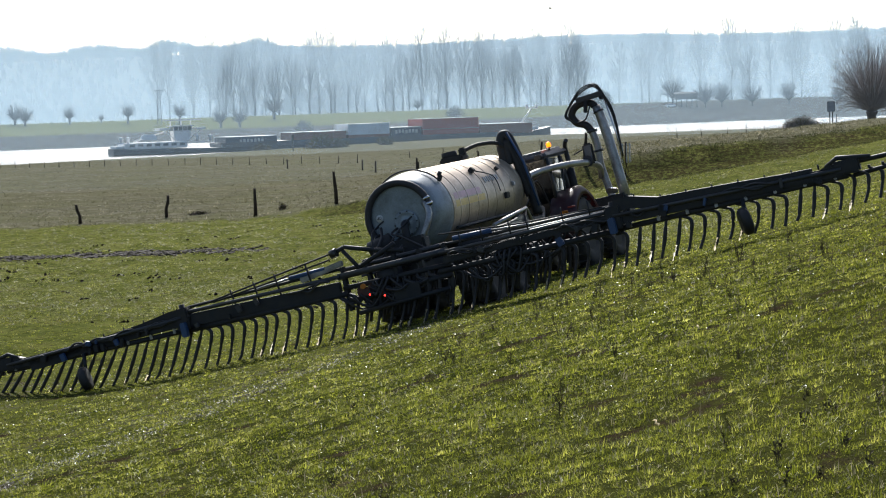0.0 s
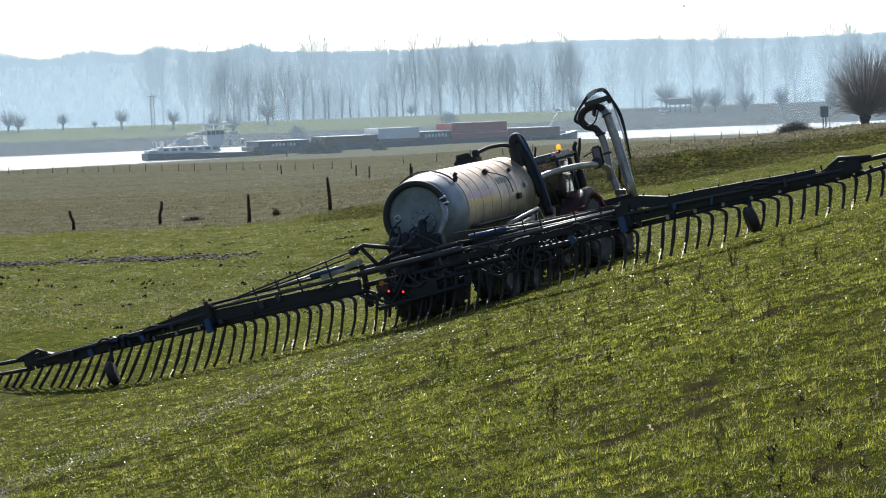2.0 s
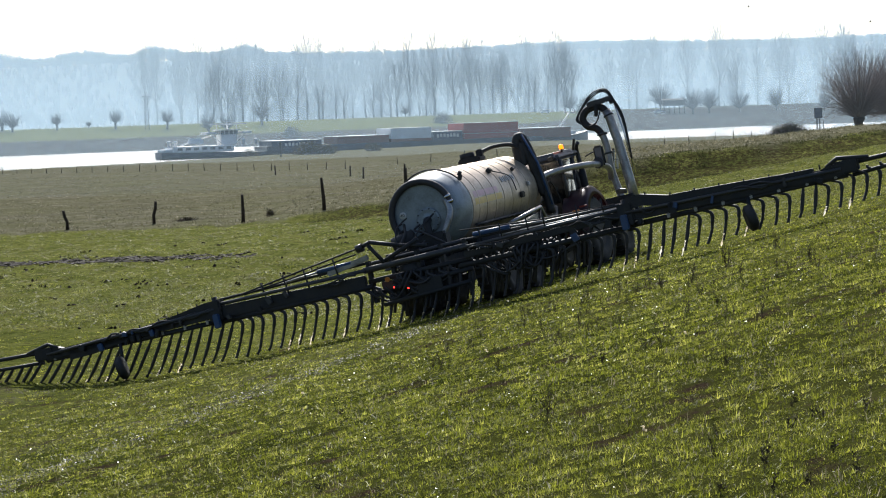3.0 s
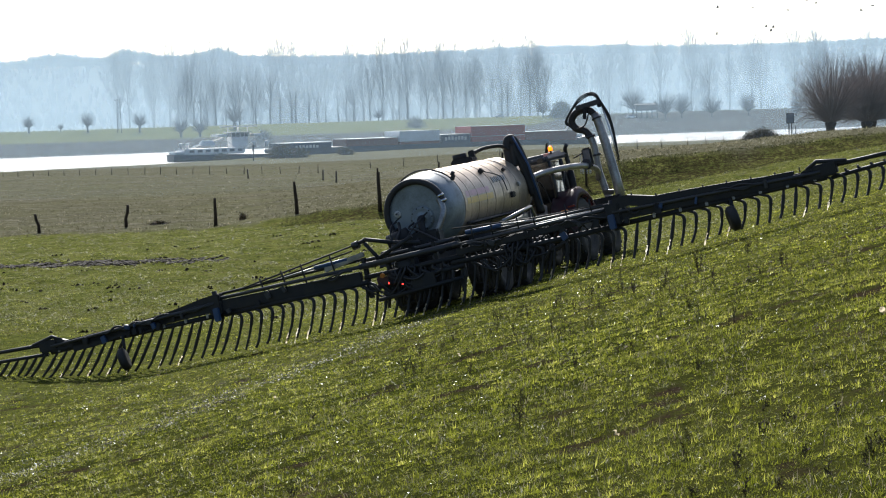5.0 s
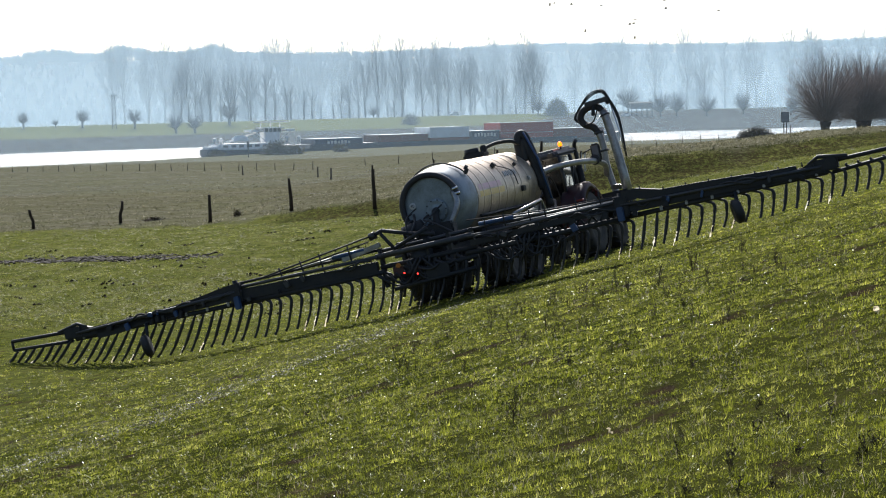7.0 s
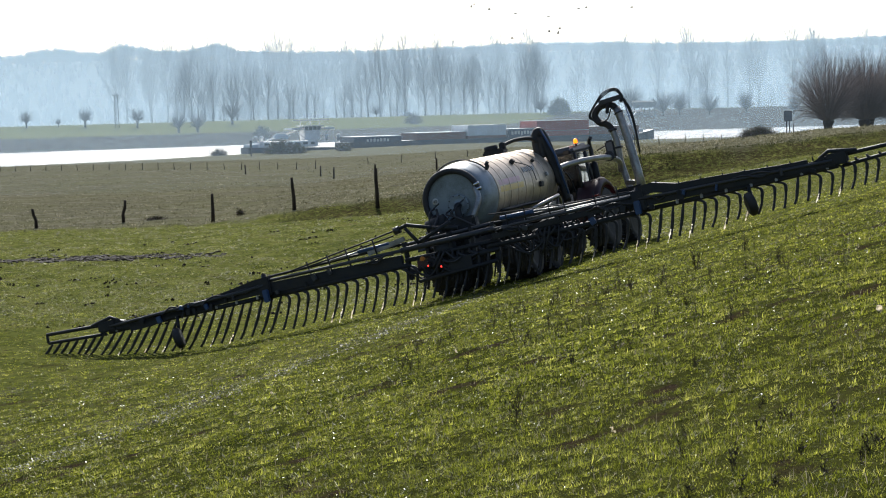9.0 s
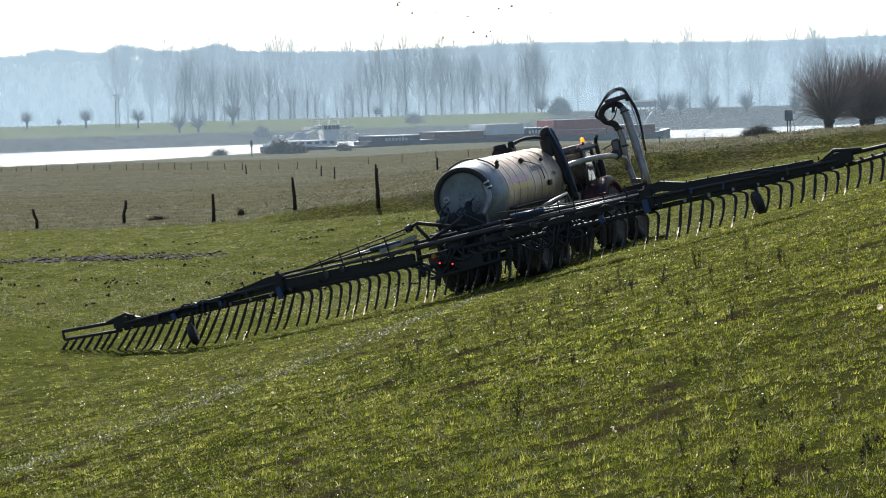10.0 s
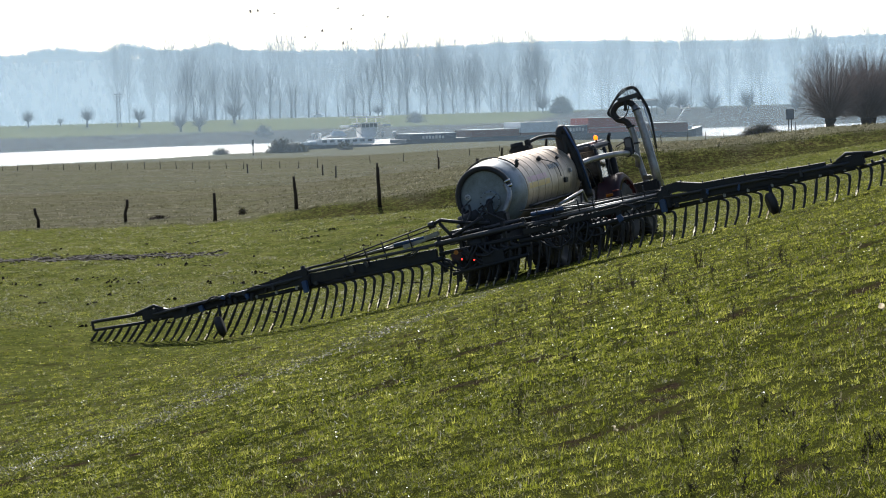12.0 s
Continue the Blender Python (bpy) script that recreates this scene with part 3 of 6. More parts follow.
def tank_parts():
    o = (0.0, 0, TC - 0.03)
    bm = lathe(NB(), [(2.30, 0.955), (2.36, 0.958), (4.9, 0.965), (8.0, 0.975), (8.25, 0.93), (8.45, 0.78), (8.58, 0.45), (8.62, 0.01)], o, LEAN, 64)
    tank = part("tank", bm, M["tank"], tanker, "dull galvanised tank barrel with rust-brown streaks")
    bm = lathe(NB(), [(1.34, 0.76), (1.6, 0.855), (1.9, 0.925), (2.2, 0.952), (2.31, 0.956)], o, LEAN, 64)
    part("tank_shoulder", bm, M["tank_end"], tanker, "pale blue-grey painted rear shoulder")
    bm = lathe(NB(), [(1.36, 0.74), (1.46, 0.72), (1.43, 0.6), (1.36, 0.35), (1.33, 0.01)], o, LEAN, 48)
    end = part("tank_end", bm, M["tank_end"], tanker, "dished blue-grey end plate")
    # black hose lying round the rim
    c, pts = on_axis(1.30), []
    for k in range(29):
        a = radians(6 + 218 * k / 28)
        pts.append(c + Vector((math.cos(a) * 0.765, -0.02, math.sin(a) * 0.765)))
    part("rim_hose", tube(NB(), pts, 0.080, 12), M["hose"], tanker, "thick black hose bent round the tank end")
    for a, s in ((20, 0.1), (10, 0.1), (214, 0.1), (222, 0.1)):
        q = c + Vector((math.cos(radians(a)) * 0.765, -0.02, math.sin(radians(a)) * 0.765))
        d = Vector((-math.sin(radians(a)), 0, math.cos(radians(a)))) * 0.028
        part("hose_clamp", tube(NB(), [q - d, q + d], 0.095, 12), M["chrome"], tanker)
    # hatch and valve
    h = on_axis(1.33) + Vector((0.12, 0, -0.18))
    bm = lathe(NB(), [(0, 0.3), (-0.04, 0.3), (-0.05, 0.24), (-0.03, 0.2), (-0.05, 0.05), (-0.11, 0.05), (-0.11, 0.01)], h, (0, 1, 0), 28)
    part("rear_hatch", bm, M["tank_end"], end)
    for k in range(10):
        a = 2 * math.pi * k / 10
        q = h + Vector((math.cos(a) * 0.27, -0.05, math.sin(a) * 0.27))
        part("bolt", tube(NB(), [q, q + Vector((0, -0.03, 0))], 0.018, 6), M["rod"], end)
    part("valve_pipe", tube(NB(), smooth([h + Vector((0, -0.05, 0)), h + Vector((0.02, -0.25, -0.05)), h + Vector((0.06, -0.35, -0.35)), h + Vector((0.05, -0.3, -0.8))]), 0.09, 12), M["dark"], tanker)
    part("valve_lever", tube(NB(), [h + Vector((-0.25, -0.12, -0.15)), h + Vector((0.2, -0.14, 0.12))], 0.02, 6), M["dark"], tanker)
    part("side_pipe", tube(NB(), smooth([c + Vector((0.66, -0.03, 0.2)), c + Vector((0.74, -0.12, -0.1)), c + Vector((0.6, -0.25, -0.45)), c + Vector((0.3, -0.3, -0.85))]), 0.075, 12), M["galv"], tanker, "grey steel elbow pipe")
    part("side_pipe", tube(NB(), smooth([c + Vector((-0.53, -0.03, -0.55)), c + Vector((-0.44, -0.08, -0.68)), c + Vector((-0.30, -0.14, -0.74)), c + Vector((-0.12, -0.2, -0.95))]), 0.07, 12), M["galv"], tanker, "grey steel elbow pipe")
    part("pump_body", box(NB(), (0.15, 0.95, 1.78), (1.0, 0.42, 0.42), (0, 0, 0), 0.06), M["dark"], tanker)
    part("pump_motor", lathe(NB(), [(-0.3, 0.1), (-0.28, 0.2), (0.25, 0.2), (0.3, 0.08)], (-0.42, 0.9, 1.95), (1, 0.1, 0.2), 20), M["dark"], tanker)
    cl = random.Random(8)
    for k in range(12):
        a0, a1 = Vector((cl.uniform(-0.6, 0.5), 1.18, cl.uniform(1.8, 2.5))), Vector((cl.uniform(-0.7, 0.9), 0.5, cl.uniform(1.35, 1.9)))
        part("hydraulic_hose", tube(NB(), smooth([a0, a0 + Vector((cl.uniform(-0.15, 0.15), -0.18, -0.1)), (a0 + a1) / 2 + Vector((cl.uniform(-0.2, 0.2), -0.15, cl.uniform(-0.25, 0.1))), a1], 4), cl.choice((0.018, 0.025, 0.035)), 6), M["hose"], tanker)
    # round plate with the speed number
    q = on_axis(1.335) + Vector((-0.50, -0.02, 0.06))
    disc = part("speed_plate", lathe(NB(), [(0.03, 0.085), (0, 0.085), (0, 0.01)], q, (0, 1, 0), 24), M["bars"], end, "round pale plate with a number")
    txt = bpy.data.curves.new("number", "FONT")
    txt.body, txt.size, txt.align_x, txt.align_y, txt.extrude = "40", 0.11, "CENTER", "CENTER", 0.002
    txt.materials.append(M["black"])
    t = new("number", txt)
    t.parent = disc
    t.matrix_local = Matrix.Translation(q + Vector((0, -0.006, 0))) @ Matrix.Rotation(radians(90), 4, "X")
    # welded bands round the barrel
    for v in (2.32, 2.8, 3.4, 4.1, 4.8, 5.5, 6.2, 6.9, 7.6):
        r = 0.955 + (v - 2) * 0.0034
        part("weld_band", lathe(NB(), [(-0.022, r), (-0.018, r + 0.010), (0.018, r + 0.010), (0.022, r)], on_axis(v), LEAN, 56), M["tank"], tank)
    # faded stripes on the flank
    for lo, hi, v0, v1, key in ((-6, 3, 2.5, 4.6, "orange_mark"), (5, 14, 2.5, 4.4, "pink_mark")):
        bm = NB()
        grid = [[bm.verts.new(on_axis(v0 + (v1 - v0) * i / 10) + Vector((math.cos(radians(lo + (hi - lo) * j / 3)), 0, math.sin(radians(lo + (hi - lo) * j / 3)))) * (0.962 + (v0 + (v1 - v0) * i / 10 - 2) * 0.0034)) for j in range(4)] for i in range(11)]
        for i in range(10):
            for j in range(3):
                bm.faces.new((grid[i][j], grid[i + 1][j], grid[i + 1][j + 1], grid[i][j + 1]))
        part("stripe", bm, M[key], tank)
    # unreadable lettering on the flank
    for k, v in enumerate((5.0, 5.14, 5.28, 5.42, 5.56, 5.70, 5.84, 5.98)):
        a = radians(22)
        r = 0.966 + (v - 2) * 0.0034
        q = on_axis(v) + Vector((math.cos(a) * r, 0, math.sin(a) * r))
        part("lettering", box(NB(), q, (0.012, 0.09, 0.17 - 0.05 * (k % 2)), (0, -22, 0)), M["tank_end"], tank)
    # handrail strap, gauges, dipstick boxes
    pts = [on_axis(2.15) + Vector((math.cos(radians(a)), 0, math.sin(radians(a)))) * 1.0 for a in range(38, 150, 8)]
    part("strap", tube(NB(), pts, 0.02, 6), M["dark"], tanker)
    q = on_axis(2.2) + Vector((math.cos(radians(38)), 0, math.sin(radians(38)))) * 1.04
    bm = box(NB(), q, (0.1, 0.1, 0.16), (0, 30, 0), 0.02)
    tube(bm, [q + Vector((-0.02, 0, 0.05)), q + Vector((0.05, 0, 0.14))], 0.05, 10)
    part("marker_lamp", bm, M["black"], tanker)
    for v, a, s in ((4.6, 40, 0.12), (6.3, 34, 0.09)):
        q = on_axis(v) + Vector((math.cos(radians(a)), 0, math.sin(radians(a)))) * 1.02
        part("bracket", box(NB(), q, (s, s * 1.3, s), (0, -a, 0), 0.012), M["dark"], tanker)
    part("sight_pipe", tube(NB(), smooth([on_axis(4.7) + Vector((0.83, 0, 0.62)), on_axis(5.6) + Vector((0.95, 0, 0.4)), on_axis(5.7) + Vector((1.02, 0, 0.0))]), 0.014, 6), M["dark"], tanker)
    # soiled boxes and a pipe low on the flank
    for v, a, l, h, key in ((6.2, -8, 0.28, 0.16, "dark"), (6.9, 6, 0.16, 0.12, "galv")):
        q = on_axis(v) + Vector((math.cos(radians(a)), 0, math.sin(radians(a)))) * 1.0
        part("flank_box", box(NB(), q, (0.08, l, h), (0, -a, 0), 0.02), M[key], tanker)
    pts = [on_axis(2.5 + 0.6 * i) + Vector((math.cos(radians(-34 - 0.4 * i)), 0, math.sin(radians(-34 - 0.4 * i)))) * 1.02 for i in range(9)]
    part("flank_pipe", tube(NB(), pts, 0.04, 8), M["dark"], tanker)
    # dome and feed pipe on top
    t0 = on_axis(6.6) + Vector((-0.28, 0, 0.98))
    bm = box(NB(), t0 + Vector((0, 0, 0.07)), (0.62, 0.55, 0.16), (0, 0, 0), 0.04)
    tube(bm, [t0 + Vector((-0.1, 0, 0.1)), t0 + Vector((-0.1, 0, 0.28))], 0.2, 16)
    box(bm, t0 + Vector((0.24, 0.05, 0.2)), (0.16, 0.2, 0.22), (0, 0, 0), 0.03)
    part("top_dome", bm, M["dark"], tanker, "dark hatch dome on the tank top")
    part("vacuum_pipe", tube(NB(), smooth([t0 + Vector((0.25, 0.1, 0.22)), t0 + Vector((0.5, 0.5, 0.3)), t0 + Vector((0.85, 0.9, 0.26)), t0 + Vector((1.05, 1.1, 0.05))]), 0.055, 10), M["rubber"], tanker)
    # wide hose standing in a loop at the front
    pts = smooth([(0.74, 7.7, 3.2), (0.74, 7.72, 3.7), (0.80, 7.75, 3.95), (0.92, 7.78, 3.96), (1.00, 7.8, 3.75), (1.09, 7.82, 3.3), (1.20, 7.85, 2.6), (1.26, 7.8, 1.8)])
    part("loop_hose", tube(NB(), pts, 0.125, 12), M["rubber"], tanker, "fat black rubber hose in a tall loop")
    pts = smooth([(0.86, 7.68, 3.2), (0.87, 7.7, 3.6), (0.92, 7.72, 3.78), (0.98, 7.74, 3.5), (1.06, 7.78, 3.0), (1.16, 7.8, 2.3)])
    part("loop_hose", tube(NB(), pts, 0.10, 10), M["rubber"], tanker)
    part("loop_stay", tube(NB(), [(0.98, 7.65, 4.02), (1.24, 7.65, 3.2), (1.38, 7.65, 2.0)], 0.03, 8), M["blue"], tanker)


def chassis_parts():
    for x in (-0.45, 0.45):
        part("chassis_beam", box(NB(), (x, 4.6, 1.25), (0.14, 8.6, 0.28), (0, 0, 0), 0.015), M["dark"], tanker)
    for y in (1.0, 3.0, 4.8, 6.6, 8.4):
        part("cross_member", box(NB(), (0, y, 1.25), (0.8, 0.12, 0.2), (0, 0, 0), 0.01), M["dark"], tanker)
        part("saddle", box(NB(), (0, y, 1.52), (1.2, 0.14, 0.3), (0, 0, 0), 0.01, (1.3, 1)), M["dark"], tanker)
    part("drawbar", box(NB(), (0.1, 9.4, 0.95), (0.3, 1.9, 0.22), (4, 0, -4), 0.02, (0.7, 1)), M["dark"], tanker)
    for y in (2.9, 4.75):
        part("axle", tube(NB(), [(-1.0, y, 0.72), (1.0, y, 0.72)], 0.09, 12), M["dark"], tanker)
    # mudguard frame over the wheels
    for sx in (-1, 1):
        x = sx * 1.22
        bm = NB()
        for p, q in zip([(2.0, 1.35), (2.3, 1.72), (5.4, 1.78), (5.9, 1.3)], [(2.3, 1.72), (5.4, 1.78), (5.9, 1.3), (5.9, 1.25)]):
            d = Vector((0, q[0] - p[0], q[1] - p[1]))
            if d.length > 0.1:
                box(bm, (x, (p[0] + q[0]) / 2, (p[1] + q[1]) / 2), (0.62, d.length, 0.03), (math.degrees(math.atan2(d.z, d.y)), 0, 0), 0.008)
        part("mudguard", bm, M["dark"], tanker)
        part("mudguard_rail", tube(NB(), [(x + sx * 0.33, 3.1, 1.80), (x + sx * 0.33, 5.9, 2.02), (x + sx * 0.33, 6.5, 1.35)], 0.045, 8), M["galv"], tanker, "pale galvanised guard rail")
        part("guard_panel", box(NB(), (x + sx * 0.29, 4.95, 1.62), (0.04, 2.3, 0.42), (5, 0, 0), 0.01), M["black"], tanker, "black panel over the wheels")
        part("panel_strut", tube(NB(), [(x + sx * 0.33, 5.9, 2.02), (x + sx * 0.30, 5.2, 1.30)], 0.035, 6), M["dark"], tanker)
        part("side_panel", box(NB(), (x + sx * 0.1, 6.9, 1.5), (0.4, 0.9, 0.5), (0, 0, 0), 0.04), M["dark"], tanker)
    part("fill_pipe", tube(NB(), smooth([(1.05, 6.3, 1.9), (1.3, 6.9, 1.7), (1.35, 7.6, 1.65), (1.2, 8.4, 1.9)]), 0.09, 10), M["dark"], tanker)
    return [wheel(tanker, sx * 1.04, y, 0.74, 0.80) for y in (2.9, 4.75) for sx in (-1, 1)]


def tip_height(u):
    return float(np.interp(u, [-12.4, -10.3, -9, -7.4, -4.5, 0, 4.8, 7, 10.5, 12.2], [0.84, 0.58, 0.38, 0.20, 0.15, 0.10, 0.28, 0.34, 0.50, 0.68]))


def hose_mesh(kind, seed):
    """A drag hose one metre long that hangs from the origin."""
    rnd = random.Random(seed)
    j = lambda k: rnd.uniform(-k, k)
    if kind == "hook":
        pts = smooth([(-0.29, 0.02, 0.03), (-0.27, 0.02, -0.05), (-0.17, 0.02, -0.075), (-0.06, 0, -0.10), (-0.01, 0, -0.2), (0.0, 0, -0.36), (j(0.006), j(0.01), -0.6), (-0.01 + j(0.012), -0.02, -0.85), (-0.03 + j(0.02), -0.05, -1.0)], 4)
    else:
        pts = smooth([(0, 0, 0.03), (0.0, 0, -0.2), (j(0.006), j(0.01), -0.5), (-0.01 + j(0.01), -0.02, -0.8), (-0.03 + j(0.02), -0.05, -1.0)], 4)
    n = len(pts)
    r = [(0.032 if k < 4 else 0.043) if k < n * 0.62 else 0.030 + 0.006 * (k % 2) for k in range(n - 1)] + [0.034]
    return tube(NB(), pts, r, 7)


def truss(bm, p, q, bays, drop, r):
    p, q, drop = Vector(p), Vector(q), Vector(drop)
    for k in range(bays):
        a, b = p.lerp(q, k / bays), p.lerp(q, (k + 1) / bays)
        tube(bm, [a, (a + b) / 2 + drop], r, 6)
        tube(bm, [(a + b) / 2 + drop, b], r, 6)


def boom_parts():
    # centre frame behind the tank
    for p, q, r, key in (((-1.25, 0, 1.50), (1.35, 0, 1.52), 0.075, "rod"), ((-1.2, 0.05, 1.22), (1.4, 0.05, 1.22), 0.06, "dark"),
                         ((-1.1, 0, 0.92), (1.4, 0, 1.0), 0.06, "dark"), ((-0.9, -0.1, 0.62), (1.3, -0.1, 0.72), 0.05, "dark"),
                         ((-1.2, 0.3, 1.62), (1.3, 0.3, 1.66), 0.05, "rod")):
        part("cross_tube", tube(NB(), [p, q], r, 10), M[key], tanker)
    for u in (-1.15, -0.55, 0.1, 0.7, 1.3):
        part("frame_upright", box(NB(), (u, 0.12, 1.2), (0.09, 0.16, 1.0), (0, 0, 0), 0.01), M["dark"], tanker)
    for u in (-0.45, 0.45):
        part("lift_arm", box(NB(), (u, 0.75, 1.2), (0.1, 1.3, 0.16), (8, 0, 0), 0.015), M["dark"], tanker)
    bm = NB()
    for a, b in (((-1.22, 0, 2.04), (-0.95, 0, 2.12)), ((-0.95, 0, 2.12), (-0.3, 0.1, 1.9)), ((-1.0, 0, 2.05), (-0.7, 0.05, 1.55)), ((-0.3, 0.1, 1.9), (0.35, 0.15, 1.75)), ((-0.75, 0.05, 1.6), (0.2, 0.1, 1.95))):
        tube(bm, [a, b], 0.05, 8)
    part("fold_bracket", bm, M["dark"], tanker, "dark folding bracket")
    part("bracket_buffer", tube(NB(), [(-1.3, 0, 2.02), (-1.14, 0, 2.05)], 0.1, 12), M["black"], tanker)
    rnd = random.Random(5)
    # the two distributor heads with their hose bundles
    for u0 in (-0.15, 2.75):
        part("distributor", lathe(NB(), [(-0.16, 0.2), (-0.14, 0.3), (0.14, 0.3), (0.16, 0.2), (0.3, 0.12)], (u0, 0.28, 1.28), (0, 0, 1), 24), M["dark"], tanker, "round slurry distributor head")
        for k in range(22):
            a = 2 * math.pi * k / 22
            p = Vector((u0 + 0.3 * math.cos(a), 0.28 + 0.3 * math.sin(a), 1.25))
            e = Vector((u0 + rnd.uniform(-1.15, 1.25), rnd.uniform(-0.16, 0.1), 1.02))
            pts = smooth([p, p + Vector((0.15 * math.cos(a), 0.15 * math.sin(a), -0.08)), (p + e) / 2 + Vector((rnd.uniform(-0.1, 0.1), -0.15, -rnd.uniform(0.2, 0.5))), e], 4)
            part("feed_hose", tube(NB(), pts, 0.026, 6), M["hose"], tanker)
    for k in range(96):
        u = rnd.uniform(1.2, 4.3) if k < 60 else rnd.uniform(-0.9, 1.2)
        w0, w1 = rnd.uniform(1.1, 1.3), rnd.uniform(0.28, 0.75)
        q = rnd.uniform(0.05, 0.6)
        pts = smooth([(u, q, w0), (u - 0.05 + rnd.uniform(-0.06, 0.06), q + rnd.uniform(-0.05, 0.05), (w0 + w1) / 2), (u - 0.2 * (w0 - w1), q, w1)], 4)
        part("feed_hose", tube(NB(), pts, rnd.choice((0.026, 0.034, 0.042)), 6), M["hose"], tanker)
    # drive gear, panels and hoses that hang close behind the wheels
    part("lamp_board", box(NB(), (0.32, -0.12, 0.86), (0.62, 0.04, 0.3), (0, 0, 0), 0.01), M["dark"], tanker)
    for u, w in ((-0.54, 0.97), (-0.20, 0.88)):
        q = Vector((u, -0.16, w))
        lamp = part("tail_lamp", lathe(NB(), [(0.05, 0.055), (0, 0.055), (-0.01, 0.04)], q, (0, 1, 0), 16), M["black"], tanker, "round tail lamp")
        part("bulb", lathe(NB(), [(-0.012, 0.02), (-0.02, 0.014)], q, (0, 1, 0), 12), M["red_light"], lamp, "glowing red lamp")
    part("reflector", lathe(NB(), [(0.03, 0.06), (0, 0.06)], (-0.68, -0.13, 1.18), (0, 1, 0), 16), M["amber"], tanker)
    part("warning_board", box(NB(), (-0.72, -0.06, 1.05), (0.28, 0.02, 0.2), (0, 0, 0), 0.004), M["maroon"], tanker)
    # wings
    for sx in (-1, 1):
        X = lambda u, y, w: (sx * u, y, w)
        part("inner_beam", box(NB(), X(3.2, 0.02, 1.28 if sx < 0 else 1.36), (3.9, 0.16, 0.30 if sx < 0 else 0.15), (0, sx * -1.2, 0), 0.02), M["dark"], tanker)
        part("inner_rail", tube(NB(), [X(1.2, -0.05, 1.50), X(5.15, -0.05, 1.52)], 0.045, 8), M["rod"], tanker)
        part("inner_rail", tube(NB(), [X(1.2, 0.16, 1.66), X(5.15, 0.16, 1.62)], 0.035, 8), M["rod" if sx > 0 else "dark"], tanker)
        bm = NB()
        truss(bm, X(1.3, 0.05, 1.32), X(5.0, 0.05, 1.32), 12, (0, 0, -0.2), 0.026)
        part("lattice", bm, M["dark"], tanker)
        part("feed_tube", tube(NB(), [X(1.1, 0, 1.10), X(5.1, 0, 1.10)], 0.065, 8), M["dark"], tanker)
        # joint
        bm = box(NB(), X(5.2, 0, 1.38), (0.34, 0.34, 0.5), (0, 0, 0), 0.03)
        tube(bm, [X(5.2, 0, 1.0), X(5.2, 0, 1.72)], 0.07, 12)
        part("wing_joint", bm, M["dark"], tanker)
        part("joint_block", box(NB(), X(5.16, -0.2, 1.22 if sx > 0 else 1.14), (0.16, 0.12, 0.34), (0, 0, 0), 0.02), M["blue"], tanker, "blue painted hinge block")
        # middle wing
        part("wing_beam", box(NB(), X(7.65, 0, 1.28), (4.8, 0.2, 0.22), (0, sx * 1.0, 0), 0.02), M["dark"], tanker)
        part("wing_rail", tube(NB(), [X(5.2, -0.15, 1.42), X(10.0, -0.12, 1.28)], 0.04, 8), M["rod"], tanker)
        part("feed_tube", tube(NB(), [X(5.2, 0, 1.12), X(10.1, 0, 1.13)], 0.06, 8), M["dark"], tanker)
        bm = NB()
        tops = [(5.25, 1.72), (5.6, 1.74), (6.2, 1.58), (7.0, 1.55), (7.9, 1.5), (8.8, 1.44), (9.4, 1.42)] if sx > 0 else [(5.1, 1.64), (5.5, 1.62), (6.3, 1.5), (7.2, 1.42), (8.0, 1.38), (8.8, 1.28), (9.4, 1.26)]
        for (u0, w0), (u1, w1) in zip(tops, tops[1:]):
            vs = [bm.verts.new(X(u, y, w)) for u, w in ((u0, w0), (u1, w1)) for y, w in ((-0.1, w - 0.24), (-0.1, w), (0.12, w), (0.12, w - 0.24))]
            for f in ((0, 1, 5, 4), (1, 2, 6, 5), (2, 3, 7, 6)):
                bm.faces.new([vs[i] for i in f])
        bmesh.ops.remove_doubles(bm, verts=bm.verts, dist=0.001)
        bmesh.ops.solidify(bm, geom=list(bm.faces), thickness=0.012)
        part("hose_cover", bm, M["dark"], tanker, "dark folded sheet cover over the hoses")
        for u in np.arange(5.7, 9.8, 0.55):
            w = float(np.interp(u, [t[0] for t in tops], [t[1] for t in tops]))
            part("pin", tube(NB(), [X(u, 0.0, w - 0.05), X(u, 0.0, w + 0.06)], 0.02, 6), M["dark"], tanker)
        for u in np.arange(5.5, 10.0, 0.62):
            part("clip", box(NB(), X(u, -0.03, 1.17), (0.07, 0.1, 0.14), (0, 0, 0), 0.01), M["galv" if int(u * 10) % 3 else "dark"], tanker)
        # outer joint and outer wing
        bm = box(NB(), X(10.1, 0, 1.3), (0.55, 0.26, 0.3), (0, 0, 0), 0.04)
        tube(bm, [X(9.7, -0.05, 1.38), X(9.95, -0.05, 1.52), X(10.6, 0, 1.40)], 0.05, 8)
        box(bm, X(9.7, 0, 1.3), (0.3, 0.2, 0.2), (0, sx * -20, 0), 0.02)
        part("outer_joint", bm, M["dark"], tanker)
        part("outer_tube", tube(NB(), [X(10.2, 0, 1.36), X(12.05, 0, 1.36 if sx > 0 else 1.44)], 0.05, 8), M["dark"], tanker)
        part("outer_tube", tube(NB(), [X(10.2, 0, 1.10), X(12.05, 0, 1.20)], 0.045, 8), M["dark"], tanker)
        part("outer_brace", tube(NB(), [X(12.05, 0, 1.36 if sx > 0 else 1.44), X(12.05, 0, 1.20)], 0.04, 8), M["dark"], tanker)
        # support wheel
        hub = new("support_wheel")
        hub.parent, hub.location = tanker, X(7.92, -0.3, 0.56 if sx < 0 else 0.70)
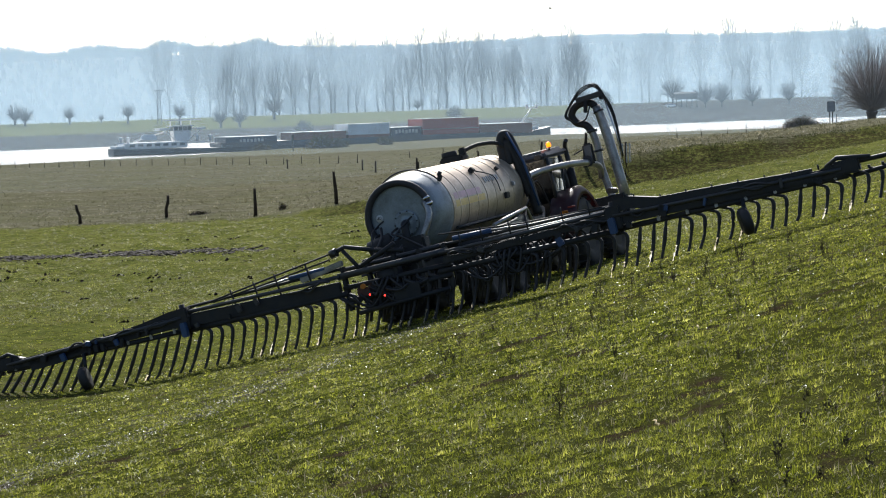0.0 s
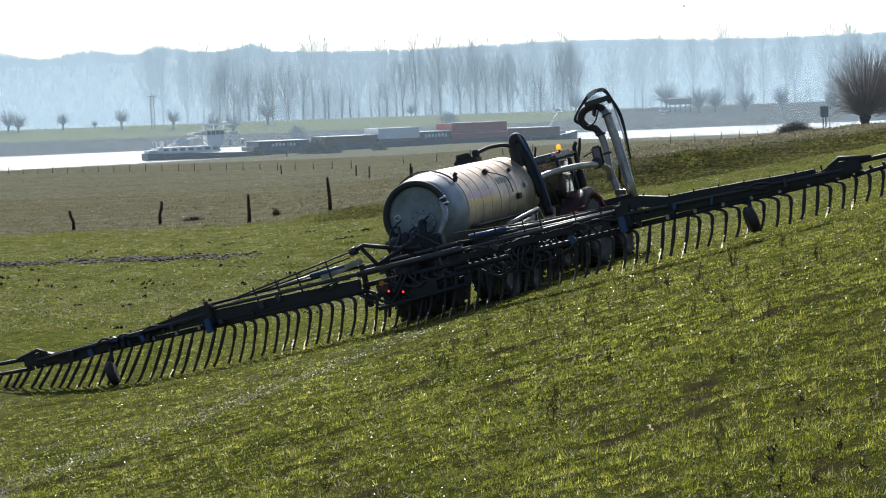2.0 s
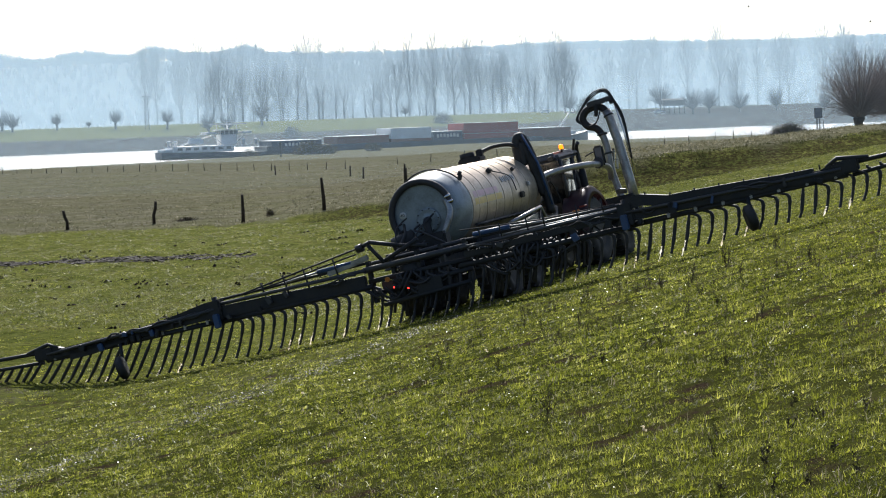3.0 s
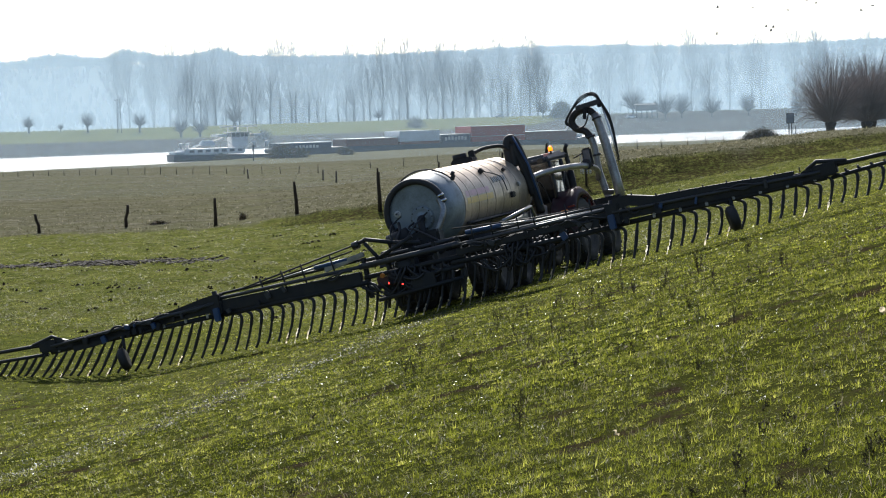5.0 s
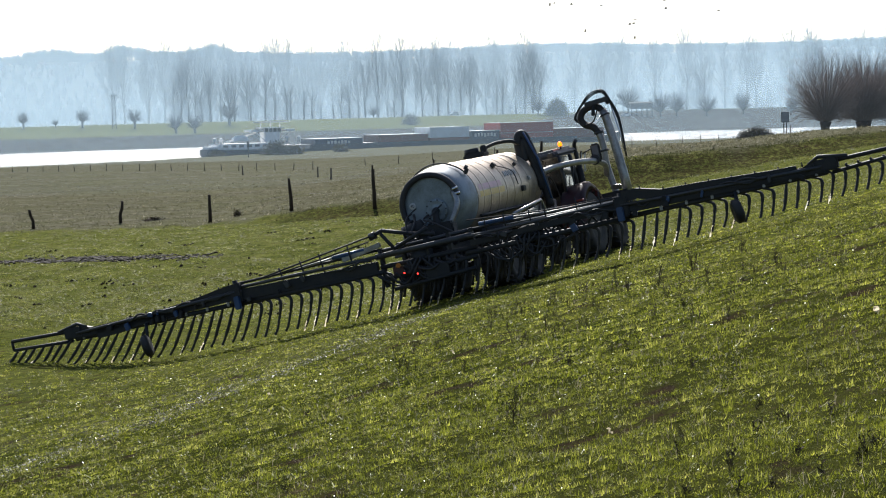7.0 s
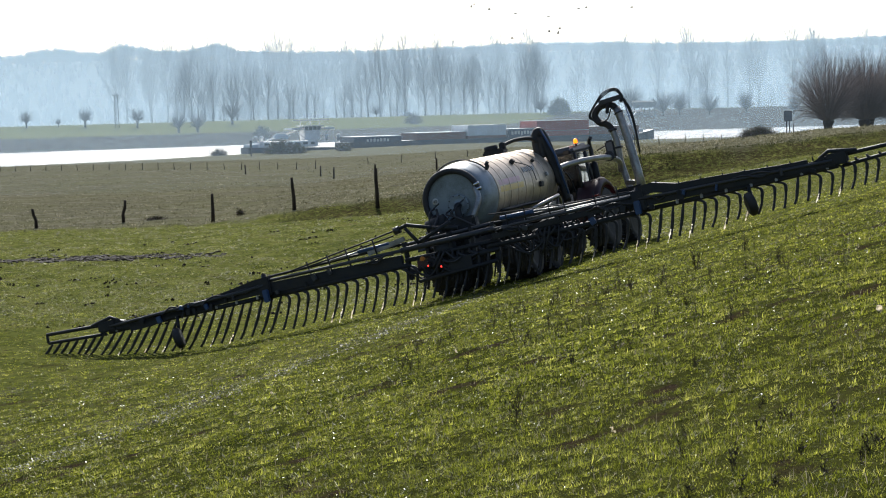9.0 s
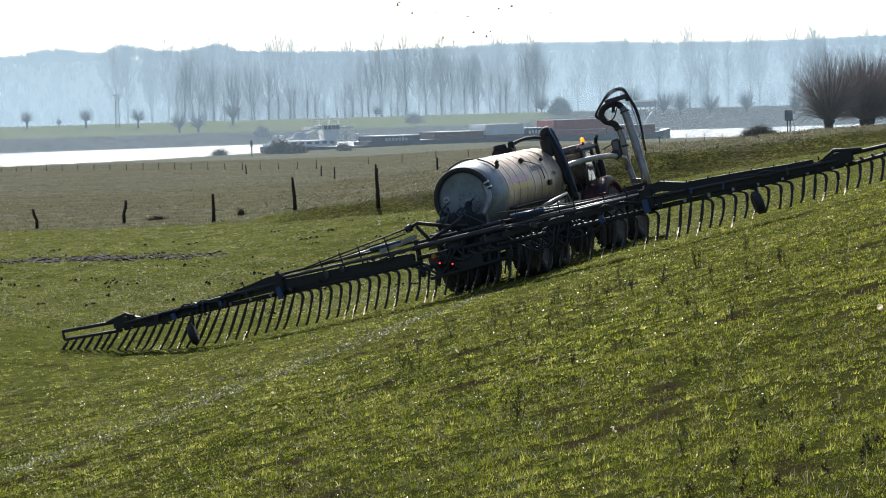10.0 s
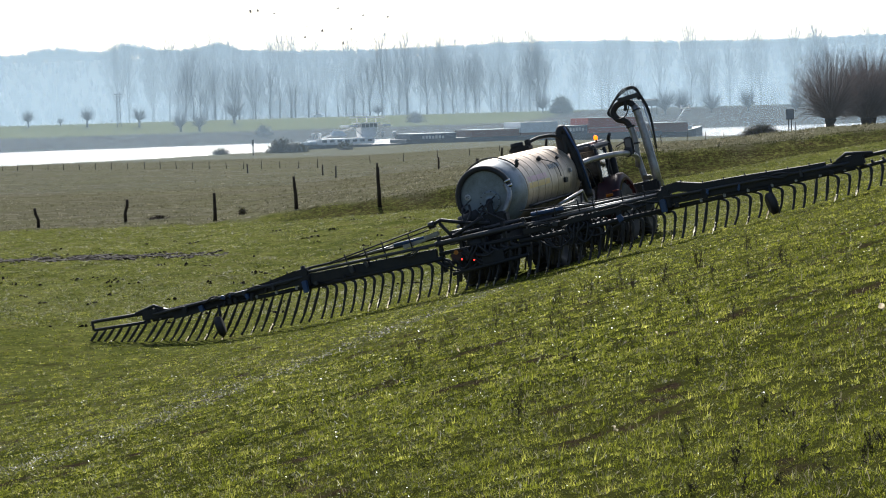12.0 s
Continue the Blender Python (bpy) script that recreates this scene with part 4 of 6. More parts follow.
        part("tyre", lathe(NB(), [(-0.09, 0.12), (-0.11, 0.22), (-0.06, 0.29), (0.06, 0.29), (0.11, 0.22), (0.09, 0.12)], (0, 0, 0), (1, 0.35, 0.15), 24), M["rubber"], hub)
        part("rim", lathe(NB(), [(-0.06, 0.12), (0.06, 0.12), (0.06, 0.02)], (0, 0, 0), (1, 0.35, 0.15), 16), M["dark"], hub)
        part("wheel_stay", tube(NB(), [X(7.92, -0.2, 0.7), X(7.92, -0.1, 1.15)], 0.045, 8), M["dark"], tanker)
        fit = random.Random(14 + sx)
        for k in range(16):
            u = fit.uniform(1.6, 9.8)
            o = Vector(X(u, -0.16, fit.uniform(1.14, 1.5 - 0.02 * u)))
            part("hose_clamp", box(NB(), o, (fit.uniform(0.05, 0.16), 0.08, fit.uniform(0.08, 0.2)), (0, fit.uniform(-30, 30), 0), 0.012), M[fit.choice(("dark", "rod", "dark", "blue"))], tanker)
        for k in range(9):
            u = fit.uniform(1.4, 8.6)
            d = fit.uniform(0.5, 1.1)
            w = 1.46 - 0.01 * u
            part("hydraulic_hose", tube(NB(), smooth([X(u, -0.12, w), X(u + d * 0.3, -0.16, w + fit.uniform(0.01, 0.05)), X(u + d * 0.7, -0.16, w - fit.uniform(0.04, 0.12)), X(u + d, -0.12, w - 0.04)], 4), fit.choice((0.014, 0.02, 0.026)), 6), M["hose"], tanker)
        # fold ram and guard wires
        part("ram", tube(NB(), [X(1.55, 0.1, 1.74), X(2.45, 0.1, 1.72)], 0.055, 10), M["blue"], tanker, "blue hydraulic cylinder")
        part("ram_rod", tube(NB(), [X(2.45, 0.1, 1.72), X(3.3, 0.1, 1.66)], 0.028, 8), M["galv"], tanker)
        if sx < 0:
            part("stay_wire", tube(NB(), [(-1.25, 0, 2.05), (-2.7, 0, 1.86), (-4.5, 0, 1.62)], 0.022, 6), M["dark"], tanker)
            part("stay_wire", tube(NB(), [(-1.35, 0, 1.92), (-2.7, 0, 1.76), (-4.4, 0, 1.60)], 0.020, 6), M["dark"], tanker)
            part("folding_arm", box(NB(), (-1.65, 0.1, 1.70), (1.1, 0.1, 0.13), (0, -9, 0), 0.02), M["galv"], tanker, "pale steel folding arm")
            for u, h in ((-1.95, 0.4), (-2.75, 0.36), (-3.3, 0.3), (-3.9, 0.24)):
                part("stanchion", tube(NB(), [(u + 0.06, -0.02, 1.40), (u, -0.02, 1.54 + h)], 0.024, 6), M["dark"], tanker)
        else:
            part("guard_wire", tube(NB(), [(1.3, -0.05, 1.9), (3.2, -0.05, 1.72), (5.0, -0.05, 1.66)], 0.016, 6), M["dark"], tanker)
            part("walk_rail", tube(NB(), [(2.2, 0.0, 1.58), (5.1, 0.0, 1.56)], 0.024, 6), M["galv"], tanker, "bright worn rail")
            for u in (1.75, 2.25, 2.9, 3.3, 4.1, 4.7):
                part("stanchion", tube(NB(), [(u, -0.05, 1.5), (u, -0.05, 1.86)], 0.02, 6), M["dark"], tanker)
    # drag hoses
    kinds = [part("drag_hose", hose_mesh(k, s), M["hose"], tanker) for k, s in (("hook", 1), ("hook", 2), ("hook", 3), ("plain", 4), ("plain", 5))]
    first = set(kinds)
    for k in range(-42, 43):
        u = k * 0.2845 + rnd.uniform(-0.015, 0.015)
        plain = 5.6 < abs(u) < 6.7 or 8.9 < abs(u) < 9.4 or u < -4.6
        src = kinds[rnd.choice((3, 4))] if plain else kinds[rnd.choice((0, 1, 2))]
        top = 1.06 if abs(u) < 10 else 1.14
        tip = tip_height(u) + rnd.uniform(-0.03, 0.03)
        # they hang plumb while the boom leans with the slope
        lean = 12 + rnd.uniform(-2.5, 2.5) + float(np.interp(u, [-12, -10, -6, -4, -1, 2, 12], [40, 33, 19, 11, 7, 5, 4]))
        size = (top - tip) / math.cos(radians(min(lean, 46)))
        m = Matrix.Translation((u, rnd.uniform(-0.03, 0.03), top)) @ Matrix.Rotation(radians(lean), 4, "Y") @ Matrix.Rotation(radians(rnd.uniform(-3, 3)), 4, "X") @ Matrix.Diagonal((1, 1, size, 1))
        ob = src if src in first else shared("drag_hose", src, tanker, m)
        if src in first:
            first.discard(src)
            src.matrix_local = m
        if rnd.random() < (0.35 if u < -3 else 0.55 if u < 7.5 else 0.35):
            # slurry running down the last of the hose, a thin curved sheet; its pale colour paints the sun glints
            end = m @ Vector((-0.04, -0.085, -0.98))
            up = (m @ Vector((-0.01, -0.065, -0.70)) - end) * rnd.uniform(0.4, 1.0)
            fall = rnd.uniform(0.05, 0.16)
            pts = [end + up * (1 - i / 7) + Vector((rnd.uniform(-0.012, 0.012), -0.01, 0)) for i in range(8)] + [end + Vector((-0.02 * i, 0, -fall * i / 3)) for i in (1, 2, 3)]
            bm = tube(NB(), pts, [rnd.choice((0.003, 0.005, 0.010, 0.018, 0.026)) for i in pts[:-1]] + [0.012], 8, False)
            bm.normal_update()
            bmesh.ops.delete(bm, geom=[f for f in bm.faces if f.normal.y > 0.25], context="FACES")
            part("glint_drip", bm, M["slurry"], tanker, "wet slurry running from a hose end, sun glints put into its pale colour")


tank_parts()
tanker_wheels = chassis_parts()
boom_parts()


# ---------------------------------------------------------------- tractor
tractor = empty("tractor", "dark red tractor with a tall docking arm, amber beacon lit", "tractor")


def tractor_parts():
    for sx in (-1, 1):
        pts = [(a, 1.06) for a in range(-10, 176, 14)]
        bm = NB()
        row = [[bm.verts.new((sx * x, -math.cos(radians(a)) * r * (1.0), 1.0 + math.sin(radians(a)) * r)) for x, r in ((0.60, 1.08), (0.66, 1.20), (1.28, 1.24), (1.38, 1.14), (1.39, 0.98))] for a, _ in pts]
        for lo, hi in zip(row, row[1:]):
            for i in range(4):
                bm.faces.new((lo[i], lo[i + 1], hi[i + 1], hi[i])).smooth = True
        bmesh.ops.solidify(bm, geom=list(bm.faces), thickness=0.03)
        part("fender", bm, M["maroon"], tractor, "dusty dark red rear fender")
        part("fender_lamp", box(NB(), (sx * 1.12, -1.17, 1.62), (0.22, 0.05, 0.08), (20, 0, 0), 0.012), M["amber"], tractor)
        bm = NB()
        row = [[bm.verts.new((sx * x, 2.75 - math.cos(radians(a)) * 0.84, 0.72 + math.sin(radians(a)) * 0.84)) for x in (0.68, 1.25)] for a in range(20, 150, 13)]
        for lo, hi in zip(row, row[1:]):
            bm.faces.new((lo[0], lo[1], hi[1], hi[0])).smooth = True
        bmesh.ops.solidify(bm, geom=list(bm.faces), thickness=0.03)
        part("front_fender", bm, M["black"], tractor)
    part("gearbox", box(NB(), (0, 0.6, 1.05), (0.7, 2.6, 0.7), (0, 0, 0), 0.06), M["dark"], tractor)
    part("front_axle", box(NB(), (0, 2.75, 0.75), (1.6, 0.25, 0.28), (0, 0, 0), 0.04), M["dark"], tractor)
    part("rear_axle", tube(NB(), [(-0.9, 0, 0.93), (0.9, 0, 0.93)], 0.16, 14), M["dark"], tractor)
    part("hood", box(NB(), (0, 2.4, 1.75), (0.92, 2.1, 0.85), (-3, 0, 0), 0.12, (0.86, 0.97)), M["maroon"], tractor, "dark red engine hood")
    part("cab_floor", box(NB(), (0, 0.2, 1.6), (1.5, 1.9, 0.7), (0, 0, 0), 0.12), M["black"], tractor)
    # cab: posts, panes, roof
    corners = [(-0.74, -0.55, -0.80, -0.60), (0.74, -0.55, 0.80, -0.60), (0.74, 0.75, 0.78, 0.5), (-0.74, 0.75, -0.78, 0.5), (0.62, 1.35, 0.6, 1.1), (-0.62, 1.35, -0.6, 1.1)]
    for x0, y0, x1, y1 in corners:
        part("cab_post", tube(NB(), [(x0, y0, 1.6), ((x0 + x1) / 2 * 1.05, (y0 + y1) / 2, 2.4), (x1, y1, 3.15)], 0.05, 8), M["black"], tractor)
    for a, b in ((0, 1), (1, 2), (2, 4), (4, 5), (5, 3), (3, 0)):
        (x0, y0, x1, y1), (x2, y2, x3, y3) = corners[a], corners[b]
        bm = NB()
        bm.faces.new([bm.verts.new(p) for p in ((x0, y0, 1.62), (x2, y2, 1.62), (x3, y3, 3.12), (x1, y1, 3.12))])
        bmesh.ops.solidify(bm, geom=list(bm.faces), thickness=0.008)
        pane = part("cab_pane", bm, M["glass"], tractor, "clear cab window")
        pane.visible_shadow = False
    part("cab_back", box(NB(), (0, -0.5, 1.95), (1.42, 0.06, 0.75), (0, 0, 0), 0.03), M["black"], tractor)
    part("seat", box(NB(), (0, 0.1, 2.0), (0.55, 0.5, 0.7), (0, 0, 0), 0.1), M["black"], tractor)
    part("dashboard", box(NB(), (0, 0.95, 1.95), (0.5, 0.25, 0.5), (0, 0, 0), 0.06), M["black"], tractor)
    part("cab_roof", box(NB(), (0, 0.25, 3.27), (1.72, 2.0, 0.24), (2, 0, 0), 0.09, (0.86, 0.9)), M["roof"], tractor, "grey cab roof")
    for sx in (-1, 1):
        part("work_lamp", box(NB(), (sx * 0.6, -0.74, 3.2), (0.18, 0.08, 0.11), (0, 0, 0), 0.02), M["black"], tractor)
    stem = part("beacon_stem", tube(NB(), [(0.69, 0.12, 3.34), (0.69, 0.12, 3.46)], 0.03, 8), M["black"], tractor)
    part("beacon", lathe(NB(), [(0, 0.06), (0.08, 0.065), (0.12, 0.05), (0.14, 0.02)], (0.69, 0.12, 3.43), (0, 0, 1), 18), M["beacon"], stem, "glowing amber rotating beacon")
    bm = tube(NB(), smooth([(0.74, 1.25, 1.9), (0.76, 1.25, 2.9), (0.76, 1.24, 3.2), (0.80, 1.15, 3.42), (0.9, 1.05, 3.52)]), [0.07] * 11 + [0.06] * 10, 10)
    part("exhaust", bm, M["black"], tractor, "sooty black exhaust stack")
    part("exhaust_guard", tube(NB(), [(0.76, 1.25, 1.9), (0.76, 1.25, 2.75)], 0.11, 12), M["dark"], tractor)
    arm = part("mirror_arm", tube(NB(), [(0.78, 0.5, 3.05), (1.0, 0.55, 3.12), (1.2, 0.55, 3.15)], 0.02, 6), M["black"], tractor)
    bm = box(NB(), (1.2, 0.55, 2.98), (0.30, 0.10, 0.58), (0, 0, 0), 0.045)
    part("mirror", bm, M["black"], arm, "black wing mirror")
    part("mirror_glass", box(NB(), (1.2, 0.495, 2.99), (0.2, 0.012, 0.44), (0, 0, 0), 0.004), M["pane"], arm)
    part("fender_badge", box(NB(), (1.30, -1.02, 1.72), (0.22, 0.02, 0.05), (28, 0, 0), 0.005), M["red_box"], tractor, "small red badge")
    part("grab_rail", tube(NB(), smooth([(0.95, -0.2, 1.9), (1.0, -0.25, 2.5), (1.02, 0.2, 2.9)]), 0.022, 6), M["black"], tractor)
    # rear lift, hoses and fittings behind the cab
    for k, (x, y, z) in enumerate(((0.2, -0.8, 1.5), (0.35, -0.85, 1.75), (0.5, -0.8, 1.6), (0.65, -0.75, 1.85))):
        part("hydraulic_hose", tube(NB(), smooth([(x, y, z), (x - 0.05, y - 0.5, z + 0.45 + 0.1 * k), (x - 0.25, y - 1.1, z + 0.3), (x - 0.4, y - 1.8, z + 0.1)]), 0.022, 6), M["hose"], tractor)
    part("rear_linkage", box(NB(), (0, -0.85, 1.1), (0.9, 0.4, 0.4), (0, 0, 0), 0.05), M["dark"], tractor)
    # slurry line from the docking arm back to the tank
    pts = smooth([(0.25, -2.45, 2.70), (0.5, -1.6, 2.80), (0.95, -0.6, 2.81), (1.15, 0.5, 2.74), (1.10, 1.5, 2.58), (0.95, 1.95, 2.3)])
    part("transfer_pipe", tube(NB(), pts, 0.090, 12), M["galv"], tractor, "grey slurry transfer pipe")
    part("pipe_flange", tube(NB(), [(1.14, 0.42, 2.79), (1.145, 0.5, 2.785)], 0.16, 14), M["rod"], tractor)
    # docking arm on the front
    y = 2.0
    part("arm_mount", box(NB(), (0.75, y, 1.35), (1.7, 0.7, 0.75), (0, 0, 0), 0.08), M["dark"], tractor)
    part("arm_pipe", tube(NB(), [(1.50, y, 1.25), (1.47, y, 2.2), (1.40, y, 3.3), (1.31, y, 4.05), (1.25, y, 4.26)], [0.150, 0.145, 0.138, 0.130, 0.125], 16), M["galv"], tractor, "tall pale steel docking pipe")
    pts = smooth([(1.27, y, 4.18), (1.14, y, 4.38), (0.88, y - 0.02, 4.44), (0.64, y - 0.04, 4.36), (0.52, y - 0.05, 4.16), (0.62, y - 0.04, 3.94), (0.85, y - 0.02, 3.82), (0.98, y, 3.58)])
    part("arm_elbow", tube(NB(), pts, 0.108, 14), M["rubber"], tractor, "black rubber elbow hose")
    part("return_pipe", tube(NB(), smooth([(0.97, y, 3.64), (1.03, y, 3.2), (1.0, y, 2.6), (1.08, y, 1.9), (1.15, y, 1.4)]), 0.105, 14), M["galv"], tractor, "worn steel return pipe")
    for p, q in (((0.98, y, 3.58), (0.98, y, 3.65)), ((1.30, y, 4.08), (1.29, y, 4.13)), ((1.02, y, 3.0), (1.02, y, 3.06))):
        part("flange", tube(NB(), [p, q], 0.155, 16), M["rod"], tractor)
    part("arm_beam", box(NB(), (1.18, y - 0.14, 4.55), (0.80, 0.16, 0.15), (0, -3, 0), 0.02), M["rod"], tractor)
    part("arm_clevis", box(NB(), (1.02, y - 0.16, 4.34), (0.10, 0.12, 0.40), (0, 15, 0), 0.02), M["dark"], tractor)
    part("arm_clevis", box(NB(), (1.5, y - 0.1, 4.50), (0.09, 0.2, 0.2), (0, 0, 0), 0.02), M["dark"], tractor)
    part("arm_ram", tube(NB(), [(1.55, y - 0.05, 4.55), (1.66, y - 0.05, 3.4), (1.70, y - 0.05, 2.2)], 0.025, 8), M["chrome"], tractor)
    for k in range(3):
        d = 0.05 * k
        pts = smooth([(0.60 - d, y - 0.18, 3.92 + d), (0.42 - d * 0.6, y - 0.18, 4.2), (0.66, y - 0.2, 4.50 + d * 0.5), (1.02, y - 0.2, 4.74 + d), (1.38 + d * 0.6, y - 0.2, 4.80 + d * 0.6), (1.56 + d * 0.5, y - 0.15, 4.5), (1.70 + d * 0.6, y - 0.1, 3.9), (1.72, y - 0.1, 3.1 - d * 4)])
        part("control_hose", tube(NB(), pts, 0.02, 6), M["hose"], tractor)
    part("loose_hose", tube(NB(), smooth([(0.7, y - 0.2, 3.92), (0.95, y - 0.2, 3.98), (1.15, y - 0.2, 4.3)]), 0.022, 6), M["hose"], tractor)
    part("white_plate", box(NB(), (1.25, y - 0.35, 1.85), (0.34, 0.05, 0.16), (20, 10, 0), 0.02), M["galv"], tractor)
    wheels = [wheel(tractor, sx * 1.0, 0, 0.98, 0.68) for sx in (-1, 1)] + [wheel(tractor, sx * 0.96, 2.75, 0.70, 0.52) for sx in (-1, 1)]
    return wheels


tractor_wheels = tractor_parts()
for ob in tractor.children:
    # the docking arm and its pipe line sit out to the right, the cab in line with the tank
    if ob.name.split(".")[0] in ("arm_mount", "arm_pipe", "arm_elbow", "return_pipe", "flange", "arm_beam", "arm_clevis", "arm_ram", "control_hose", "loose_hose", "transfer_pipe", "pipe_flange", "white_plate", "mirror_arm"):
        ob.location = (0.24, 0.55, 0.03)
HITCH = Matrix.Translation((0.45, 10.55, 0.05)) @ Matrix.Rotation(radians(-3), 4, "Z")


# ---------------------------------------------------------------- barge on the river
SHIP_WAY = radians(24)


def ship_pose(d):
    """Stern of the barge, d metres on from its place at six seconds."""
    return Matrix.Translation((-61.6 + math.cos(SHIP_WAY) * d, 450 + math.sin(SHIP_WAY) * d, 0)) @ Matrix.Rotation(SHIP_WAY, 4, "Z")


barge = empty("river_barge", "long dark blue river barge with a white wheelhouse", "barge")


def barge_parts():
    bm = NB()
    rows = []
    for x, hw, top in ((0, 3.2, 1.7), (4, 5.2, 1.5), (24, 5.6, 1.2), (27, 5.7, 1.1), (99, 5.7, 1.1), (104, 5.2, 1.6), (111.5, 3.0, 2.6), (115, 0.5, 3.1)):
        rows.append([bm.verts.new(p) for p in ((x, -hw, top), (x, -hw * 0.96, 0.3), (x, 0, -0.6), (x, hw * 0.96, 0.3), (x, hw, top))])
    for a, b in zip(rows, rows[1:]):
        for k in range(4):
            bm.faces.new((a[k], b[k], b[k + 1], a[k + 1]))
        bm.faces.new((a[0], a[4], b[4], b[0]))
    bm.faces.new(rows[0])
    bm.faces.new(rows[-1][::-1])
    bmesh.ops.recalc_face_normals(bm, faces=bm.faces)
    part("hull", bm, M["hull"], barge)
    for k in range(2, 18):
        part("rubbing_strake", box(NB(), (4 + k * 5, -5.72, 0.6), (0.25, 0.1, 0.9)), M["hull"], barge)
    part("deckhouse", box(NB(), (10, 0, 2.2), (15, 8.6, 1.5), (0, 0, 0), 0.2), M["white"], barge, "white aft deckhouse")
    for k in range(7):
        part("window", box(NB(), (4.2 + k * 2.0, -4.33, 2.35), (1.2, 0.06, 0.6)), M["pane"], barge)
    part("stern_rail", box(NB(), (2.5, 0, 2.0), (4, 6, 0.7), (0, 0, 0), 0.2), M["grey_box"], barge)
    part("wheelhouse", box(NB(), (17.0, 0, 4.3), (3.8, 3.8, 2.6), (0, 0, 0), 0.2, (1.12, 1.1)), M["white"], barge, "white wheelhouse")
    part("window_band", box(NB(), (17.0, 0, 6.0), (4.4, 4.3, 0.9), (0, 0, 0), 0.05), M["pane"], barge, "wheelhouse windows all round")
    for k in range(5):
        part("mullion", box(NB(), (14.85 + k * 1.08, -2.2, 6.0), (0.14, 0.12, 0.95)), M["white"], barge)
    part("wheelhouse_roof", box(NB(), (17.0, 0, 6.58), (5.6, 5.4, 0.2), (0, 0, 0), 0.05), M["white"], barge)
    for x in (12.4, 21.3):
        part("bridge_wing", box(NB(), (x, 0, 5.9), (2.2, 6.4, 0.55), (0, 0, 0), 0.1), M["white"], barge)
        part("wing_stay", tube(NB(), [(x, -2.6, 5.6), (17.0 + (x - 17.0) * 0.4, -1.8, 3.4)], 0.09, 6), M["white"], barge)
    bm = tube(NB(), [(17.2, 0, 6.6), (17.2, 0, 8.6)], 0.15, 8)
    for x in (14.6, 19.6):
        tube(bm, [(x, 0, 6.6), (x, 0, 7.9)], 0.1, 6)
    box(bm, (17.4, 0, 8.0), (9.2, 0.6, 0.3))
    part("radar_mast", bm, M["white"], barge)
    for x in (2.0, 3.6, 20.4, 23.5):
        part("vent_cowl", lathe(NB(), [(0, 0.35), (0.9, 0.35), (1.2, 0.6), (1.5, 0.2)], (x, -2.6, 2.9), (0, 0, 1), 10), M["white"], barge)
    part("deck_rail", tube(NB(), [(0.4, -3.3, 3.0), (4, -5.2, 2.9), (22, -5.5, 2.7)], 0.07, 5), M["white"], barge)
    part("deck_crane", tube(NB(), [(6, 2, 3.2), (10, 2, 4.4), (14, 2, 5.4)], 0.18, 8), M["white"], barge)
    part("car_on_deck", box(NB(), (9, -1, 4.2), (4.2, 1.8, 1.3), (0, 0, 0), 0.3, (0.7, 0.9)), M["grey_box"], barge)
    part("coaming", box(NB(), (62.5, 0, 1.6), (74, 10.4, 1.2), (0, 0, 0), 0.05), M["hull"], barge, "dark hatch coaming")
    bm = tube(NB(), [(105.5, 0, 2.4), (110, 0, 8.0)], 0.16, 8)
    tube(bm, [(108.2, -0.8, 8.0), (112.0, 0.8, 8.0)], 0.14, 6)
    tube(bm, [(108.4, -0.7, 7.8), (108.4, -0.7, 8.9)], 0.3, 6)
    tube(bm, [(111.8, 0.7, 7.8), (111.8, 0.7, 8.9)], 0.3, 6)
    part("bow_mast", bm, M["white"], barge)
    part("bow_winch", box(NB(), (109, 0, 2.8), (4, 4, 0.9), (0, 0, 0), 0.2), M["white"], barge)


barge_parts()


def container(x, z, length, material, label, mark=False):
    """A corrugated box with corner posts."""
    c = empty("shipping_container", label, "container", "containers on the barge")
    bm = NB()
    n = int(length / 0.55)
    for k in range(n):
        box(bm, (-length / 2 + (k + 0.5) * length / n, 0, 1.3), (length / n * 0.62, 2.40, 2.35))
    box(bm, (0, 0, 1.3), (length, 2.36, 2.5))
    part("corrugated_wall", bm, material, c)
    for e in (-1, 1):
        part("corner_post", box(NB(), (e * (length / 2 - 0.08), 0, 1.3), (0.18, 2.44, 2.6)), material, c)
    # near-white lid stands for the sun's glint on the container top
    part("container_roof", box(NB(), (0, 0, 2.63), (length, 2.42, 0.08), (0, 0, 0), 0.02), M["deck"], c, "container roof, the sun's glint put into its near-white colour")
    if mark:
        for k in range(7):
            part("mark", box(NB(), (-2.7 + k * 0.9, -1.24, 1.5 + (0.12 if k % 3 else 0)), (0.6, 0.05, 0.85)), M["bars"], c)
    return c, Matrix.Translation((x, 0, z))


cargo = [
    container(33.1, 0.9, 12.7, M["navy_box"], "navy container sitting low in the hold", True),
    container(50.4, 1.4, 13.6, M["brown_box"], "rust-brown container low in the hold"),
    container(63.2, 2.9, 10.8, M["grey_box"], "pale blue-grey tank container on top"),
    container(63.2, 0.3, 10.8, M["brown_box"], "short brown container in the hold"),
    container(73.1, 1.7, 8.0, M["navy_box"], "navy container with pale unreadable marks", True),
    container(85.1, 0.9, 15.2, M["red_box"], "faded red container, lower of a stack"),
    container(85.1, 3.55, 15.2, M["red_box"], "faded red container on top of a stack"),
    container(100.4, 1.7, 14.6, M["brown_box"], "brown container near the bow"),
]
